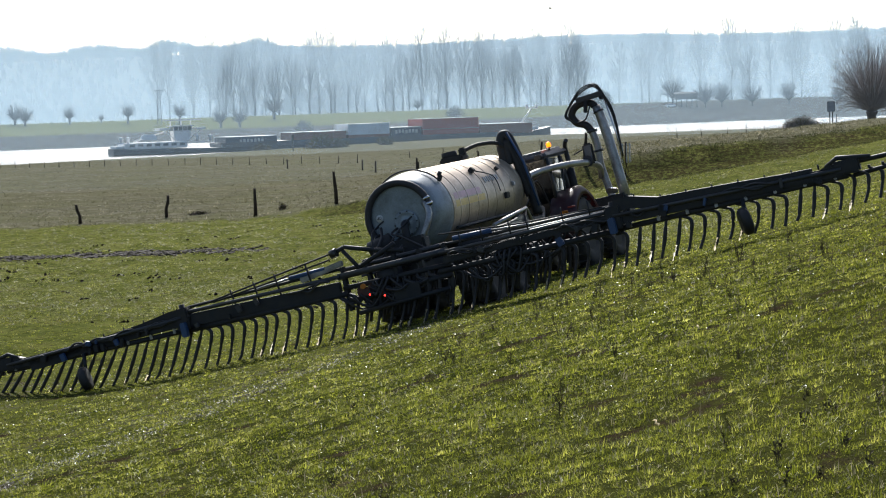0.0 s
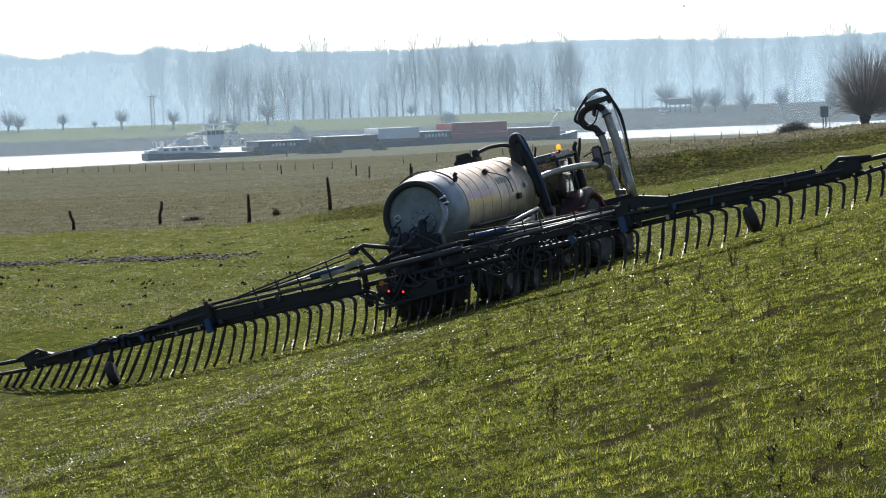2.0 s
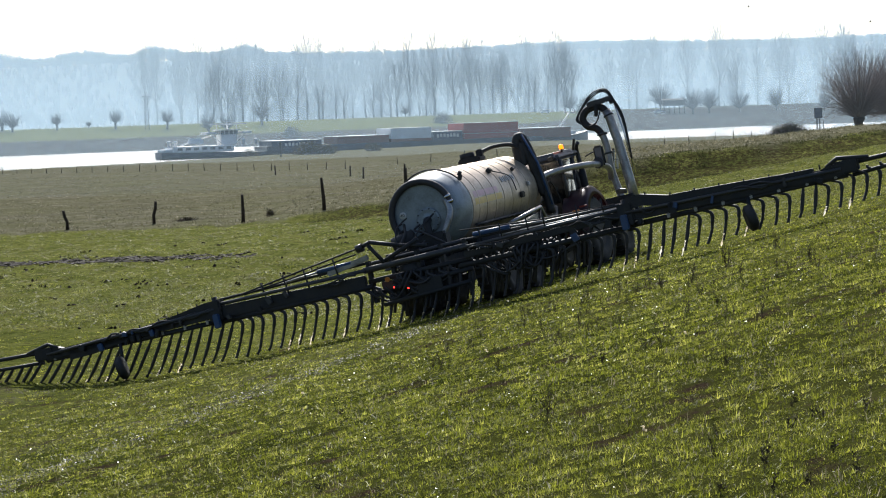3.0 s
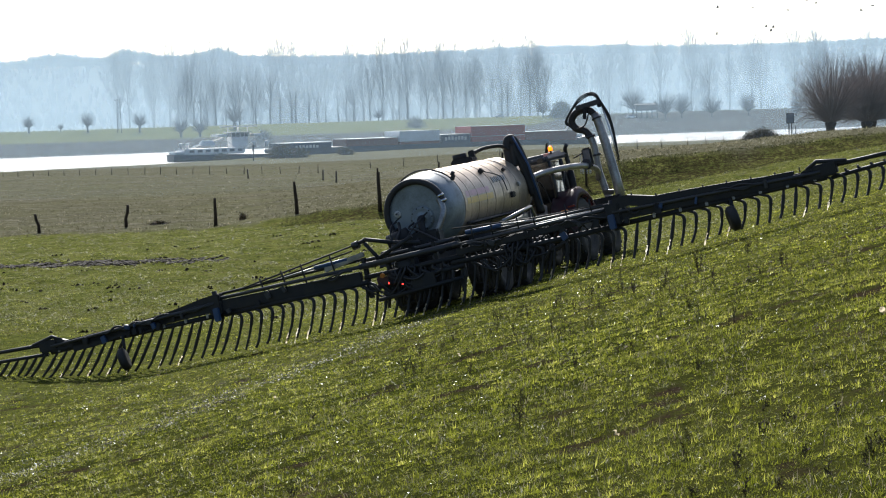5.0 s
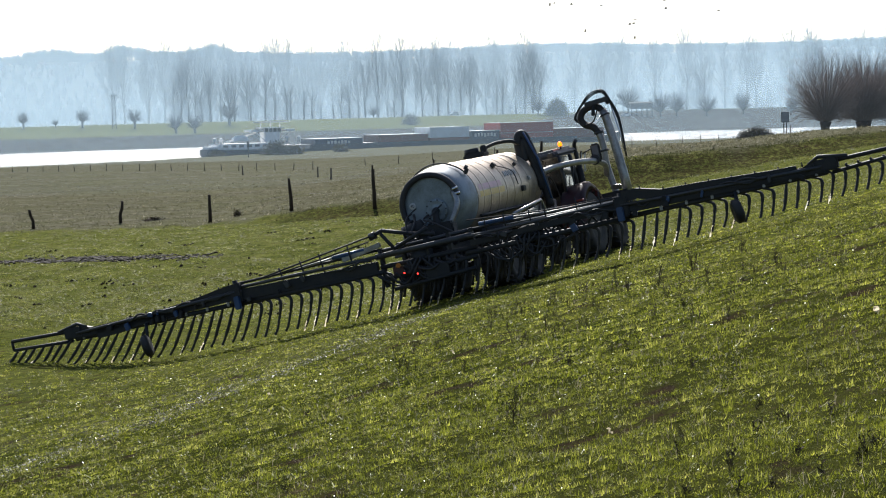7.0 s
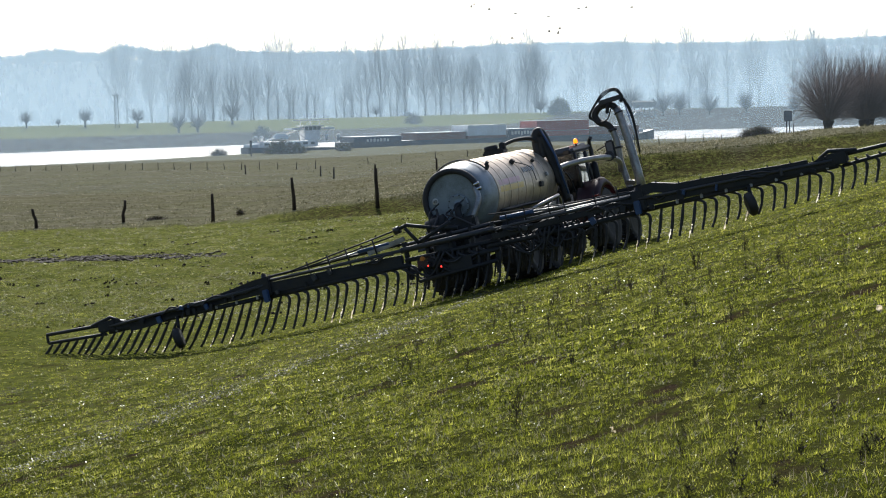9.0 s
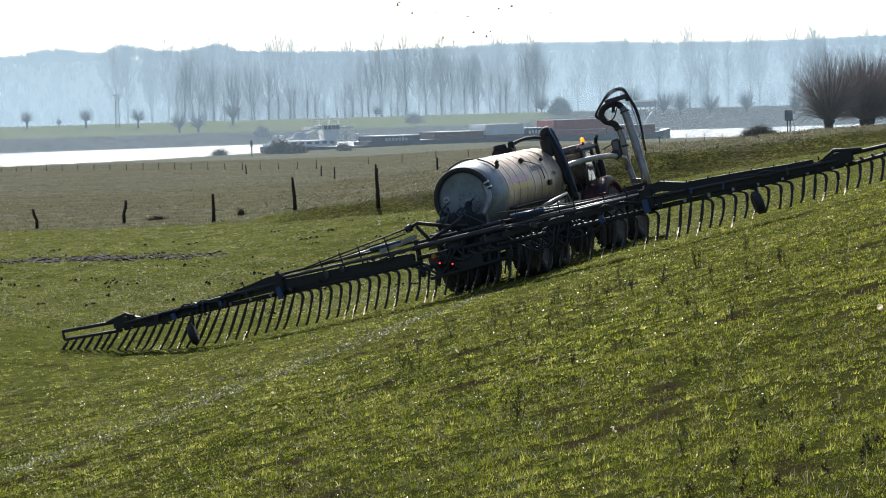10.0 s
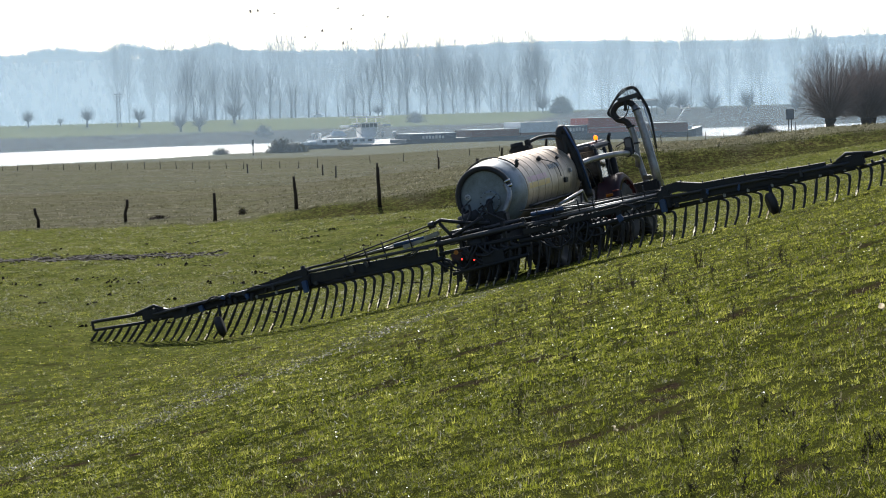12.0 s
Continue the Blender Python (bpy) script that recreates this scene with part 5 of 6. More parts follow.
# four abreast
cargo = [(c if k == 0 else copy_thing(c, Matrix()), m @ Matrix.Translation((0, -3.75 + 2.5 * k, 0))) for c, m in cargo for k in range(4)]


# ---------------------------------------------------------------- fences, signs and poles
def fence_post(x, y, h, r, lean, seed):
    rnd = random.Random(seed)
    bm = tube(NB(), [(0, 0, -0.15), (rnd.uniform(-0.02, 0.02), 0, h * 0.4), (lean * h * 0.7, rnd.uniform(-0.03, 0.03), h * 0.7), (lean * h, 0, h)], [r * 1.1, r, r * 0.95, r * 0.82], 8)
    for v in bm.verts:
        v.co += Vector((rnd.uniform(-1, 1), rnd.uniform(-1, 1), 0)) * r * 0.16
    ob = part("fence_post", bm, M["post"])
    ob.location = at_ground(x, y)
    return tagged(ob, "weathered dark oak fence post" + (", leaning" if abs(lean) > 0.08 else "") + " in rough grass", "fence post", "meadow fence posts")


def wire(name, pts, r):
    tagged(part(name, tube(NB(), pts, r, 5), M["wire"]), "slack fence wire between the posts", "wire", "fence wires")


near = [(-25.6, 116.6, 1.22, -0.16), (-20.0, 116.0, 1.42, 0.10), (-13.7, 110.0, 1.62, 0.0), (-8.5, 105.5, 1.85, -0.06), (-3.5, 97.2, 2.05, -0.02), (1.6, 96.0, 1.5, 0.03), (-31.8, 119.0, 1.2, 0.04)]
for k, (x, y, h, lean) in enumerate(near):
    fence_post(x, y, h, 0.10, lean, k)
order = sorted(near)
for a, b in zip(order, order[1:]):
    for lv in (0.5, 0.82):
        wire("wire", [at_ground(a[0], a[1], a[2] * lv), (at_ground(a[0], a[1], a[2] * lv) + at_ground(b[0], b[1], b[2] * lv)) / 2 - Vector((0, 0, 0.06)), at_ground(b[0], b[1], b[2] * lv)], 0.003)
far_fence = [(float(x), float(np.interp(x, [-80, -43.8, -15], [298, 274, 243]))) for x in np.arange(-80, -14, 2.75)] + [(-10.4, 258), (-5.7, 254), (-1.1, 263), (3.5, 266), (8.1, 278),
             (25.2, 245), (28.4, 245), (31.9, 246), (34.5, 247), (37.1, 248), (43.2, 246), (46.4, 247)]
for k, (x, y) in enumerate(far_fence):
    fence_post(x, y, (0.95 if x < 20 else 1.7) + 0.25 * ((k * 7) % 3) / 3, 0.055, 0.05 * ((k * 5) % 3 - 1), 20 + k)
inner = [(-24.6, 232), (-13.5, 205), (-11.2, 190), (-6.4, 176), (-0.6, 168), (5.0, 165)]
for k, (x, y) in enumerate(inner):
    fence_post(x, y, 1.2, 0.09, 0.04 * (k % 3 - 1), 60 + k)


def cage(x, y):
    """A tree guard of laths on a post, on the bank."""
    c = empty("tree_guard", "small lath tree guard on a post on the bank", "tree guard", m=Matrix.Translation(at_ground(x, y)))
    part("post", tube(NB(), [(0, 0, -0.2), (0.03, 0, 1.7)], 0.06, 8), M["post"], c)
    for k in range(9):
        a = 2 * math.pi * k / 9
        part("lath", box(NB(), (0.27 * math.cos(a), 0.27 * math.sin(a), 1.15), (0.045, 0.015, 0.95), (0, 0, math.degrees(a) + 90)), M["bars"], c)
    for z in (0.75, 1.15, 1.55):
        part("hoop", tube(NB(), [(0.29 * math.cos(2 * math.pi * k / 12), 0.29 * math.sin(2 * math.pi * k / 12), z) for k in range(13)], 0.015, 5), M["wire"], c)


cage(7.0, 93.3)
fence_post(5.1, 95.4, 1.7, 0.08, 0.05, 91)


def river_sign(x, y, h, w, s):
    c = empty("river_sign", "dark square sign board on two posts by the river", "sign", m=Matrix.Translation(at_ground(x, y)))
    for d in (-w * 0.2, w * 0.2):
        part("sign_post", tube(NB(), [(d, 0, -0.2), (d, 0, h)], 0.07, 8), M["post"], c)
    part("sign_board", box(NB(), (0, -0.08, h - s / 2), (w, 0.06, s), (0, 0, 0), 0.02), M["sign"], c)
    part("sign_frame", box(NB(), (0, -0.045, h - s / 2), (w + 0.12, 0.05, s + 0.12), (0, 0, 0), 0.02), M["dark"], c)


river_sign(44.4, 240, 3.6, 0.9, 1.2)
mark = empty("marker_pole", "dark river marker pole with a small board", "pole", m=Matrix.Translation(at_ground(-37.6, 366)))
part("pole", tube(NB(), [(0, 0, -0.3), (0, 0, 3.0)], 0.12, 8), M["dark"], mark)
part("board", box(NB(), (0, -0.15, 2.5), (0.45, 0.08, 1.2), (0, 0, 0), 0.02), M["dark"], mark)


def lattice_mast(x, y, h):
    c = empty("twin_mast", "grey twin-legged power mast on the far bank", "mast", m=Matrix.Translation(at_ground(x, y)))
    for d in (-0.8, 0.8):
        part("mast_leg", tube(NB(), [(d, 0, -0.5), (d * 0.7, 0, h)], 0.15, 6), M["far_bark"], c)
    for k in range(6):
        part("rung", tube(NB(), [(-0.75, 0, 1 + k * h / 6.5), (0.75, 0, 1 + (k + 0.5) * h / 6.5)], 0.12, 5), M["far_bark"], c)
    part("crossarm", box(NB(), (0, 0, h - 0.6), (3.4, 0.3, 0.35)), M["far_bark"], c)


lattice_mast(-127.8, 735, 13.5)


def stilt_hut(x, y):
    c = empty("stilt_hut", "dark wooden hut on stilts on the far bank", "hut", m=Matrix.Translation(at_ground(x, y)))
    part("hut_wall", box(NB(), (0, 0, 4.6), (10, 5, 2.6), (0, 0, 0), 0.1), M["far_bark"], c)
    part("hut_roof", box(NB(), (0, 0, 6.2), (11.4, 6, 0.7), (0, 0, 0), 0.1, (0.9, 0.3)), M["far_bark"], c)
    for k in range(5):
        part("stilt", tube(NB(), [(-4.6 + k * 2.3, -2, -0.5), (-4.6 + k * 2.3, -2, 3.5)], 0.25, 6), M["far_bark"], c)


stilt_hut(92, 850)


# ---------------------------------------------------------------- cars on the far dike
def far_car(material, label):
    """A small estate car, its nose along +x."""
    c = empty("car", label, "car", "cars on the far dike")
    part("body", box(NB(), (0, 0, 0.62), (4.3, 1.75, 0.62), (0, 0, 0), 0.14), material, c)
    part("cabin", box(NB(), (-0.25, 0, 1.18), (2.7, 1.6, 0.58), (0, 0, 0), 0.1, (0.72, 0.86)), M["pane"], c)
    part("roof", box(NB(), (-0.25, 0, 1.48), (1.9, 1.38, 0.06), (0, 0, 0), 0.02), material, c)
    for x in (-1.35, 1.4):
        for s in (-0.8, 0.8):
            part("wheel", tube(NB(), [(x, s - 0.1, 0.33), (x, s + 0.1, 0.33)], 0.33, 12), M["rubber"], c)
    return c


parked_car = far_car(M["white"], "white car parked beside the stilt hut")
parked_car.matrix_world = Matrix.Translation(at_ground(84.5, 846)) @ Matrix.Rotation(0.3, 4, "Z")
driven_car = far_car(M["white"], "pale car driving along the far dike")


# ---------------------------------------------------------------- trees
def branch(bm, p, d, length, r, level, rnd, fan, rise, kids, thin):
    """One limb and the twigs that it carries."""
    d = d.normalized()
    bend = Vector((rnd.uniform(-1, 1), rnd.uniform(-1, 1), rnd.uniform(-0.3, 1) * rise)) * 0.16 * length
    q, e = p + d * length * 0.5 + bend * 0.4, p + d * length + bend
    if level <= 0:
        s = d.cross(Vector((rnd.uniform(-1, 1), rnd.uniform(-1, 1), 0.3))).normalized() * r
        bm.faces.new([bm.verts.new(v) for v in (p - s, p + s, e)])
        return
    tube(bm, [p, q, e], [r, r * 0.75, r * 0.35], 4 if level > 1 else 3, False)
    for k in range(kids):
        t = rnd.uniform(0.3, 1.0)
        at = p.lerp(q, t * 2) if t < 0.5 else q.lerp(e, t * 2 - 1)
        side = Vector((rnd.uniform(-1, 1), rnd.uniform(-1, 1), rnd.uniform(-0.3, 1))).normalized()
        branch(bm, at, d + side * fan + Vector((0, 0, rise * 0.35)), length * rnd.uniform(0.35, 0.62), max(r * 0.5, thin), level - 1, rnd, fan, rise, kids, thin)


def tall_tree(seed, h, name, label, group, wide=0.34, limbs=26, first=0.14, material="far_bark", thin=0.04):
    rnd = random.Random(seed)
    c = empty(name, label, "tree", group)
    bend = [Vector((rnd.uniform(-1, 1) * 0.012 * h * k, rnd.uniform(-1, 1) * 0.01 * h * k, h * k / 5)) for k in range(6)]
    part("trunk", tube(NB(), [(0, 0, -0.6)] + bend[1:], [h * 0.016, h * 0.013, h * 0.011, h * 0.008, h * 0.005, h * 0.002], 6), M[material], c)
    bm = NB()
    for k in range(limbs):
        t = first + (0.97 - first) * k / limbs
        i = min(int(t * 5), 4)
        p = bend[i].lerp(bend[i + 1], t * 5 - i) if i else Vector((0, 0, -0.6)).lerp(bend[1], t * 5)
        a = k * 2.4 + rnd.uniform(-0.5, 0.5)
        d = Vector((math.cos(a) * wide * 1.2, math.sin(a) * wide * 1.2, 1))
        branch(bm, p, d, h * rnd.uniform(0.34, 0.52) * (1.10 - 0.80 * t), h * 0.0042 * (1.3 - t), 2, rnd, 0.34, 0.9, 5, thin)
    part("crown", bm, M[material], c)
    return c


poplars = [tall_tree(s, h, "poplar", "tall bare poplar in a row beyond the river", "row of poplars", w, n) for s, h, w, n in ((1, 34, 0.30, 40), (2, 36, 0.36, 40), (3, 33, 0.42, 38), (4, 37, 0.34, 44), (5, 31, 0.48, 36), (6, 35, 0.40, 40))]
rnd = random.Random(77)
spots = []
for x in np.arange(-128, 48, 4.6):
    spots.append((x + rnd.uniform(-1.2, 1.2), 912 + rnd.uniform(0, 40), rnd.uniform(0.88, 1.06)))
for x in (52, 66, 74, 81, 92, 108, 117, 131, 136, 148, 157, 170, 175, 181, 188, 197, 209, 221, 226, 236, 250, 262):
    spots.append((1.05 * x + rnd.uniform(-2, 2), 918 + rnd.uniform(0, 60), rnd.uniform(0.88, 1.05)))
for x in (-168, -163, -158, -150, -141, -136, -131, -124):
    spots.append((x, 960 + rnd.uniform(0, 60), rnd.uniform(0.92, 1.1)))
for k, (x, y, s) in enumerate(spots):
    m = Matrix.Translation(at_ground(x, y)) @ Matrix.Rotation(rnd.uniform(0, 6.28), 4, "Z")
    if k < len(poplars):
        poplars[k].matrix_world = m
        poplars[k].scale = (s, s, s)
    else:
        src = poplars[rnd.randrange(len(poplars))]
        ob = copy_thing(src, m)
        ob.scale = (s, s, s)


def pollard(seed, trunk_h, trunk_r, rx, rz, shoots, name, label, group, bark_key, twig_key, thin, twigs=8, low=-0.6):
    """A lopped willow: a thick short trunk and a round head of long thin shoots."""
    rnd = random.Random(seed)
    c = empty(name, label, "tree", group)
    pts = [(0, 0, -0.5), (0.05, 0, trunk_h * 0.4), (-0.04, 0.05, trunk_h * 0.8), (0, 0, trunk_h), (0, 0, trunk_h * 1.15)]
    bm = tube(NB(), pts, [trunk_r * 1.35, trunk_r, trunk_r * 1.1, trunk_r * 1.5, trunk_r * 0.7], 12)
    for v in bm.verts:
        v.co += v.co.normalized() * rnd.uniform(-0.12, 0.12) * trunk_r
    part("trunk", bm, M[bark_key], c)
    bm = NB()
    mid = Vector((0, 0, trunk_h + rz * 0.70))
    for k in range(shoots):
        a, e = rnd.uniform(0, 6.283), rnd.uniform(low, 1.0)
        g = math.sqrt(1 - e * e)
        lump = 1 + 0.07 * math.sin(a * 3 + seed) + 0.05 * math.sin(a * 7 + e * 5)
        q = mid + Vector((math.cos(a) * g * rx, math.sin(a) * g * rx, e * rz)) * lump * rnd.choice((0.55, 0.75, 0.9, 0.97, 1.0, 1.04))
        p = Vector((math.cos(a) * g, math.sin(a) * g, 0.5 + 0.5 * e)) * trunk_r * 0.9 + Vector((0, 0, trunk_h))
        span = (q - p).length
        way = (q - p) / span
        bow = Vector((rnd.uniform(-0.05, 0.05), rnd.uniform(-0.05, 0.05), 0.05 + 0.10 * max(0.0, 0.6 - e))) * span
        line = [p, p.lerp(q, 0.35) + bow * 0.8, p.lerp(q, 0.7) + bow, q]
        tube(bm, line, [thin * 3.2, thin * 2.2, thin * 1.5, thin * 0.7], 3, False)
        for j in range(twigs):
            t = rnd.uniform(0.3, 1.0)
            o = p.lerp(q, t) + bow * math.sin(math.pi * min(t, 0.9))
            side = Vector((rnd.gauss(0, 1), rnd.gauss(0, 1), rnd.gauss(0.25, 1))).normalized()
            d = (way + side * 0.55).normalized() * span * rnd.uniform(0.12, 0.30) * (1.25 - 0.6 * t)
            w = d.cross(side).normalized() * thin
            bm.faces.new([bm.verts.new(v) for v in (o - w, o + w, o + d)])
    part("crown", bm, M[twig_key], c)
    return c


big = pollard(11, 2.2, 0.42, 4.25, 4.5, 700, "pollard_willow", "broad bare pollard willow with reddish-brown twigs on the dike", "dike willows", "bark", "twig", 0.0075, 15, -0.75)
big.matrix_world = Matrix.Translation(at_ground(40.3, 195, -0.3))
second = pollard(12, 2.0, 0.45, 4.2, 4.1, 1000, "pollard_willow", "second bare pollard willow behind the first, dense twigs", "dike willows", "bark", "twig", 0.009, 15, -0.75)
second.matrix_world = Matrix.Translation(at_ground(45.2, 200, -0.2)) @ Matrix.Rotation(1.0, 4, "Z")
copy_thing(second, Matrix.Translation(at_ground(50.5, 204, -0.2)) @ Matrix.Rotation(2.2, 4, "Z"))
copy_thing(big, Matrix.Translation(at_ground(48.0, 210, -0.2)) @ Matrix.Rotation(4.0, 4, "Z"))
small = [pollard(s, 2.5, 0.35, 3.1, 3.2, 85, "far_pollard", "small round bare pollard on the far bank", "far bank pollards", "far_bark", "far_bark", 0.038, 8) for s in (21, 22)]
far_spots = [(-163.5, 735, 0.95), (-151.5, 738, 0.5), (-140.5, 736, 1.1), (-120.3, 738, 1.1), (-101.0, 716, 1.25), (-94.0, 718, 1.25), (-85.5, 762, 1.5), (-180, 730, 1.2), (-186, 738, 1.3)]
for k, (x, y, s) in enumerate(far_spots):
    m = Matrix.Translation(at_ground(x, y, -0.3 if s < 1.2 else -1.4)) @ Matrix.Rotation(k * 1.3, 4, "Z")
    ob = small[k] if k < 2 else copy_thing(small[k % 2], m)
    ob.matrix_world = m
    ob.scale = (s, s, s)
spread = [pollard(s, 2.6, 0.4, 6.6, 6.4, 120, "bare_tree", "wide bare tree with steep branches on the far bank", "far bank trees", "far_bark", "far_bark", 0.05, 10, -0.6) for s in (31, 32)]
for k, (x, y, s) in enumerate([(100, 845, 0.95), (108, 850, 0.9), (122, 852, 0.8), (45, 850, 0.7), (88, 870, 1.0), (140, 860, 0.8), (-30, 855, 0.5), (160, 850, 0.7)]):
    m = Matrix.Translation(at_ground(x, y, -0.3)) @ Matrix.Rotation(k * 1.1, 4, "Z")
    ob = spread[k] if k < 2 else copy_thing(spread[k % 2], m)
    ob.matrix_world = m
    ob.scale = (s, s, s)


def bush(x, y, rx, ry, h, n, key, label, seed, leaf=0.1):
    """A mound of stems and small leaves."""
    rnd = random.Random(seed)
    c = empty("bush", label, "bush", m=Matrix.Translation(at_ground(x, y, -0.1)))
    bm, lv = NB(), NB()
    for k in range(n):
        a, e = rnd.uniform(0, 6.283), rnd.uniform(0.1, 1.5)
        lim = rnd.uniform(0.55, 1.05)
        q = Vector((math.cos(a) * math.cos(e) * rx, math.sin(a) * math.cos(e) * ry, math.sin(e) * h)) * lim
        tube(bm, [(q.x * 0.25, q.y * 0.25, 0), q * 0.6 + Vector((0, 0, 0.1 * h)), q], [0.03, 0.02, 0.008], 3, False)
        for j in range(7):
            o = q * rnd.uniform(0.55, 1.02) + Vector((rnd.gauss(0, 1), rnd.gauss(0, 1), rnd.gauss(0, 0.8))) * leaf * 2.0
            u = Vector((rnd.gauss(0, 1), rnd.gauss(0, 1), rnd.gauss(0, 1))).normalized() * leaf
            w = u.orthogonal().normalized() * leaf * 0.6
            lv.faces.new([lv.verts.new(o + s) for s in (-u, w, u, -w)])
    part("stems", bm, M["twig"], c)
    part("leaves", lv, M[key], c)


bush(40.3, 238, 3.5, 2.2, 2.5, 2000, "bramble", "dark round bramble bush by the river fence", 1, 0.085)
bush(-33.5, 385, 4.4, 2.5, 2.9, 520, "bramble", "wide dark bramble thicket on the river bank", 2, 0.16)
bush(-30.0, 386, 2.6, 1.5, 2.2, 160, "bramble", "dark bramble bush on the river bank", 3, 0.16)
bush(-46.5, 388, 2.4, 1.4, 1.3, 120, "bramble", "low bramble bush at the water's edge", 4, 0.14)
bush(-21.5, 400, 2.6, 1.5, 1.8, 150, "bramble", "bramble bush before the barge", 5, 0.15)
bush(53, 845, 6.0, 4.0, 7.4, 900, "evergreen", "dark round evergreen bush on the far bank", 6, 0.35)
bush(-68, 700, 4, 3, 4, 120, "bramble", "low bush on the far bank slope", 7, 0.3)
bush(-12, 780, 5, 3, 4.4, 140, "bramble", "low bush on the far bank slope", 8, 0.3)
bush(-12.3, 112, 0.35, 0.3, 0.55, 70, "bramble", "small dark weed clump by the fence", 9, 0.04)
bush(-18.2, 118, 0.9, 0.4, 0.4, 110, "bramble", "low dark weed clump in the rough grass", 10, 0.04)


def far_wood():
    """The wooded ridge: one mass of simple bare trees."""
    r = np.random.RandomState(4)
    verts, faces = [], []

    def leaf(a, b, w):
        i = len(verts)
        s = np.array([w, 0, 0])
        verts.extend((a - s, a + s, b))
        faces.append((i, i + 1, i + 2))

    for k in range(6800):
        y = r.uniform(1180, 1950) if k % 2 else r.uniform(1800, 1960)
        x = r.uniform(-0.36, 0.36) * y
        crest = y > 1780
        h = r.uniform(9, 15) if not crest else r.uniform(8, 11) + (7 * max(0.0, math.sin(x / 13.0) + 0.3 * math.sin(x / 5.1)) if x < -190 else 0)
        o = np.array([x, y, float(height(x, y))])
        leaf(o, o + [0, 0, h], 0.22)
        for j in range(13):
            a, g = r.uniform(0, 6.28), r.uniform(0, 1) ** 0.5
            end = h * (0.50 + 0.50 * math.sqrt(1 - g * g))
            w = h * 0.27 * g
            leaf(o + [w * 0.25 * math.cos(a), w * 0.25 * math.sin(a), end * r.uniform(0.15, 0.6)], o + [w * math.cos(a), w * math.sin(a), end], 0.36)
    me = bpy.data.meshes.new("far_wood")
    me.from_pydata([tuple(v) for v in verts], [], faces)
    me.materials.append(M["far_bark"])
    tagged(new("far_wood", me), "hazy bare wood on the far ridge", "wood", kind="stuff")


far_wood()


# ---------------------------------------------------------------- birds
def bird(seed):
    rnd = random.Random(seed)
    c = empty("bird", "dark bird in flight over the river", "bird", "flock of birds")
    part("body", lathe(NB(), [(-0.26, 0.01), (-0.12, 0.055), (0.05, 0.06), (0.2, 0.03), (0.3, 0.012)], (0, 0, 0), (1, 0, 0), 8), M["bird"], c)
    for s in (-1, 1):
        bm = NB()
        up = rnd.uniform(-0.15, 0.35)
        vs = [bm.verts.new(p) for p in ((0.1, s * 0.03, 0.02), (-0.1, s * 0.03, 0.02), (-0.12, s * 0.25, 0.02 + up * 0.6), (-0.05, s * 0.48, up), (0.06, s * 0.28, 0.03 + up * 0.7))]
        bm.faces.new(vs)
        bmesh.ops.solidify(bm, geom=list(bm.faces), thickness=0.012)
        part("wing", bm, M["bird"], c)
    c.scale = (0.6, 0.6, 0.6)
    return c


rnd = random.Random(9)
birds = []
for k in range(12):
    birds.append((bird(k), rnd.uniform(-5.5, 7.5), rnd.uniform(-16, 16), rnd.uniform(-1.3, 1.6), rnd.uniform(0, 6)))
lone = bird(40)


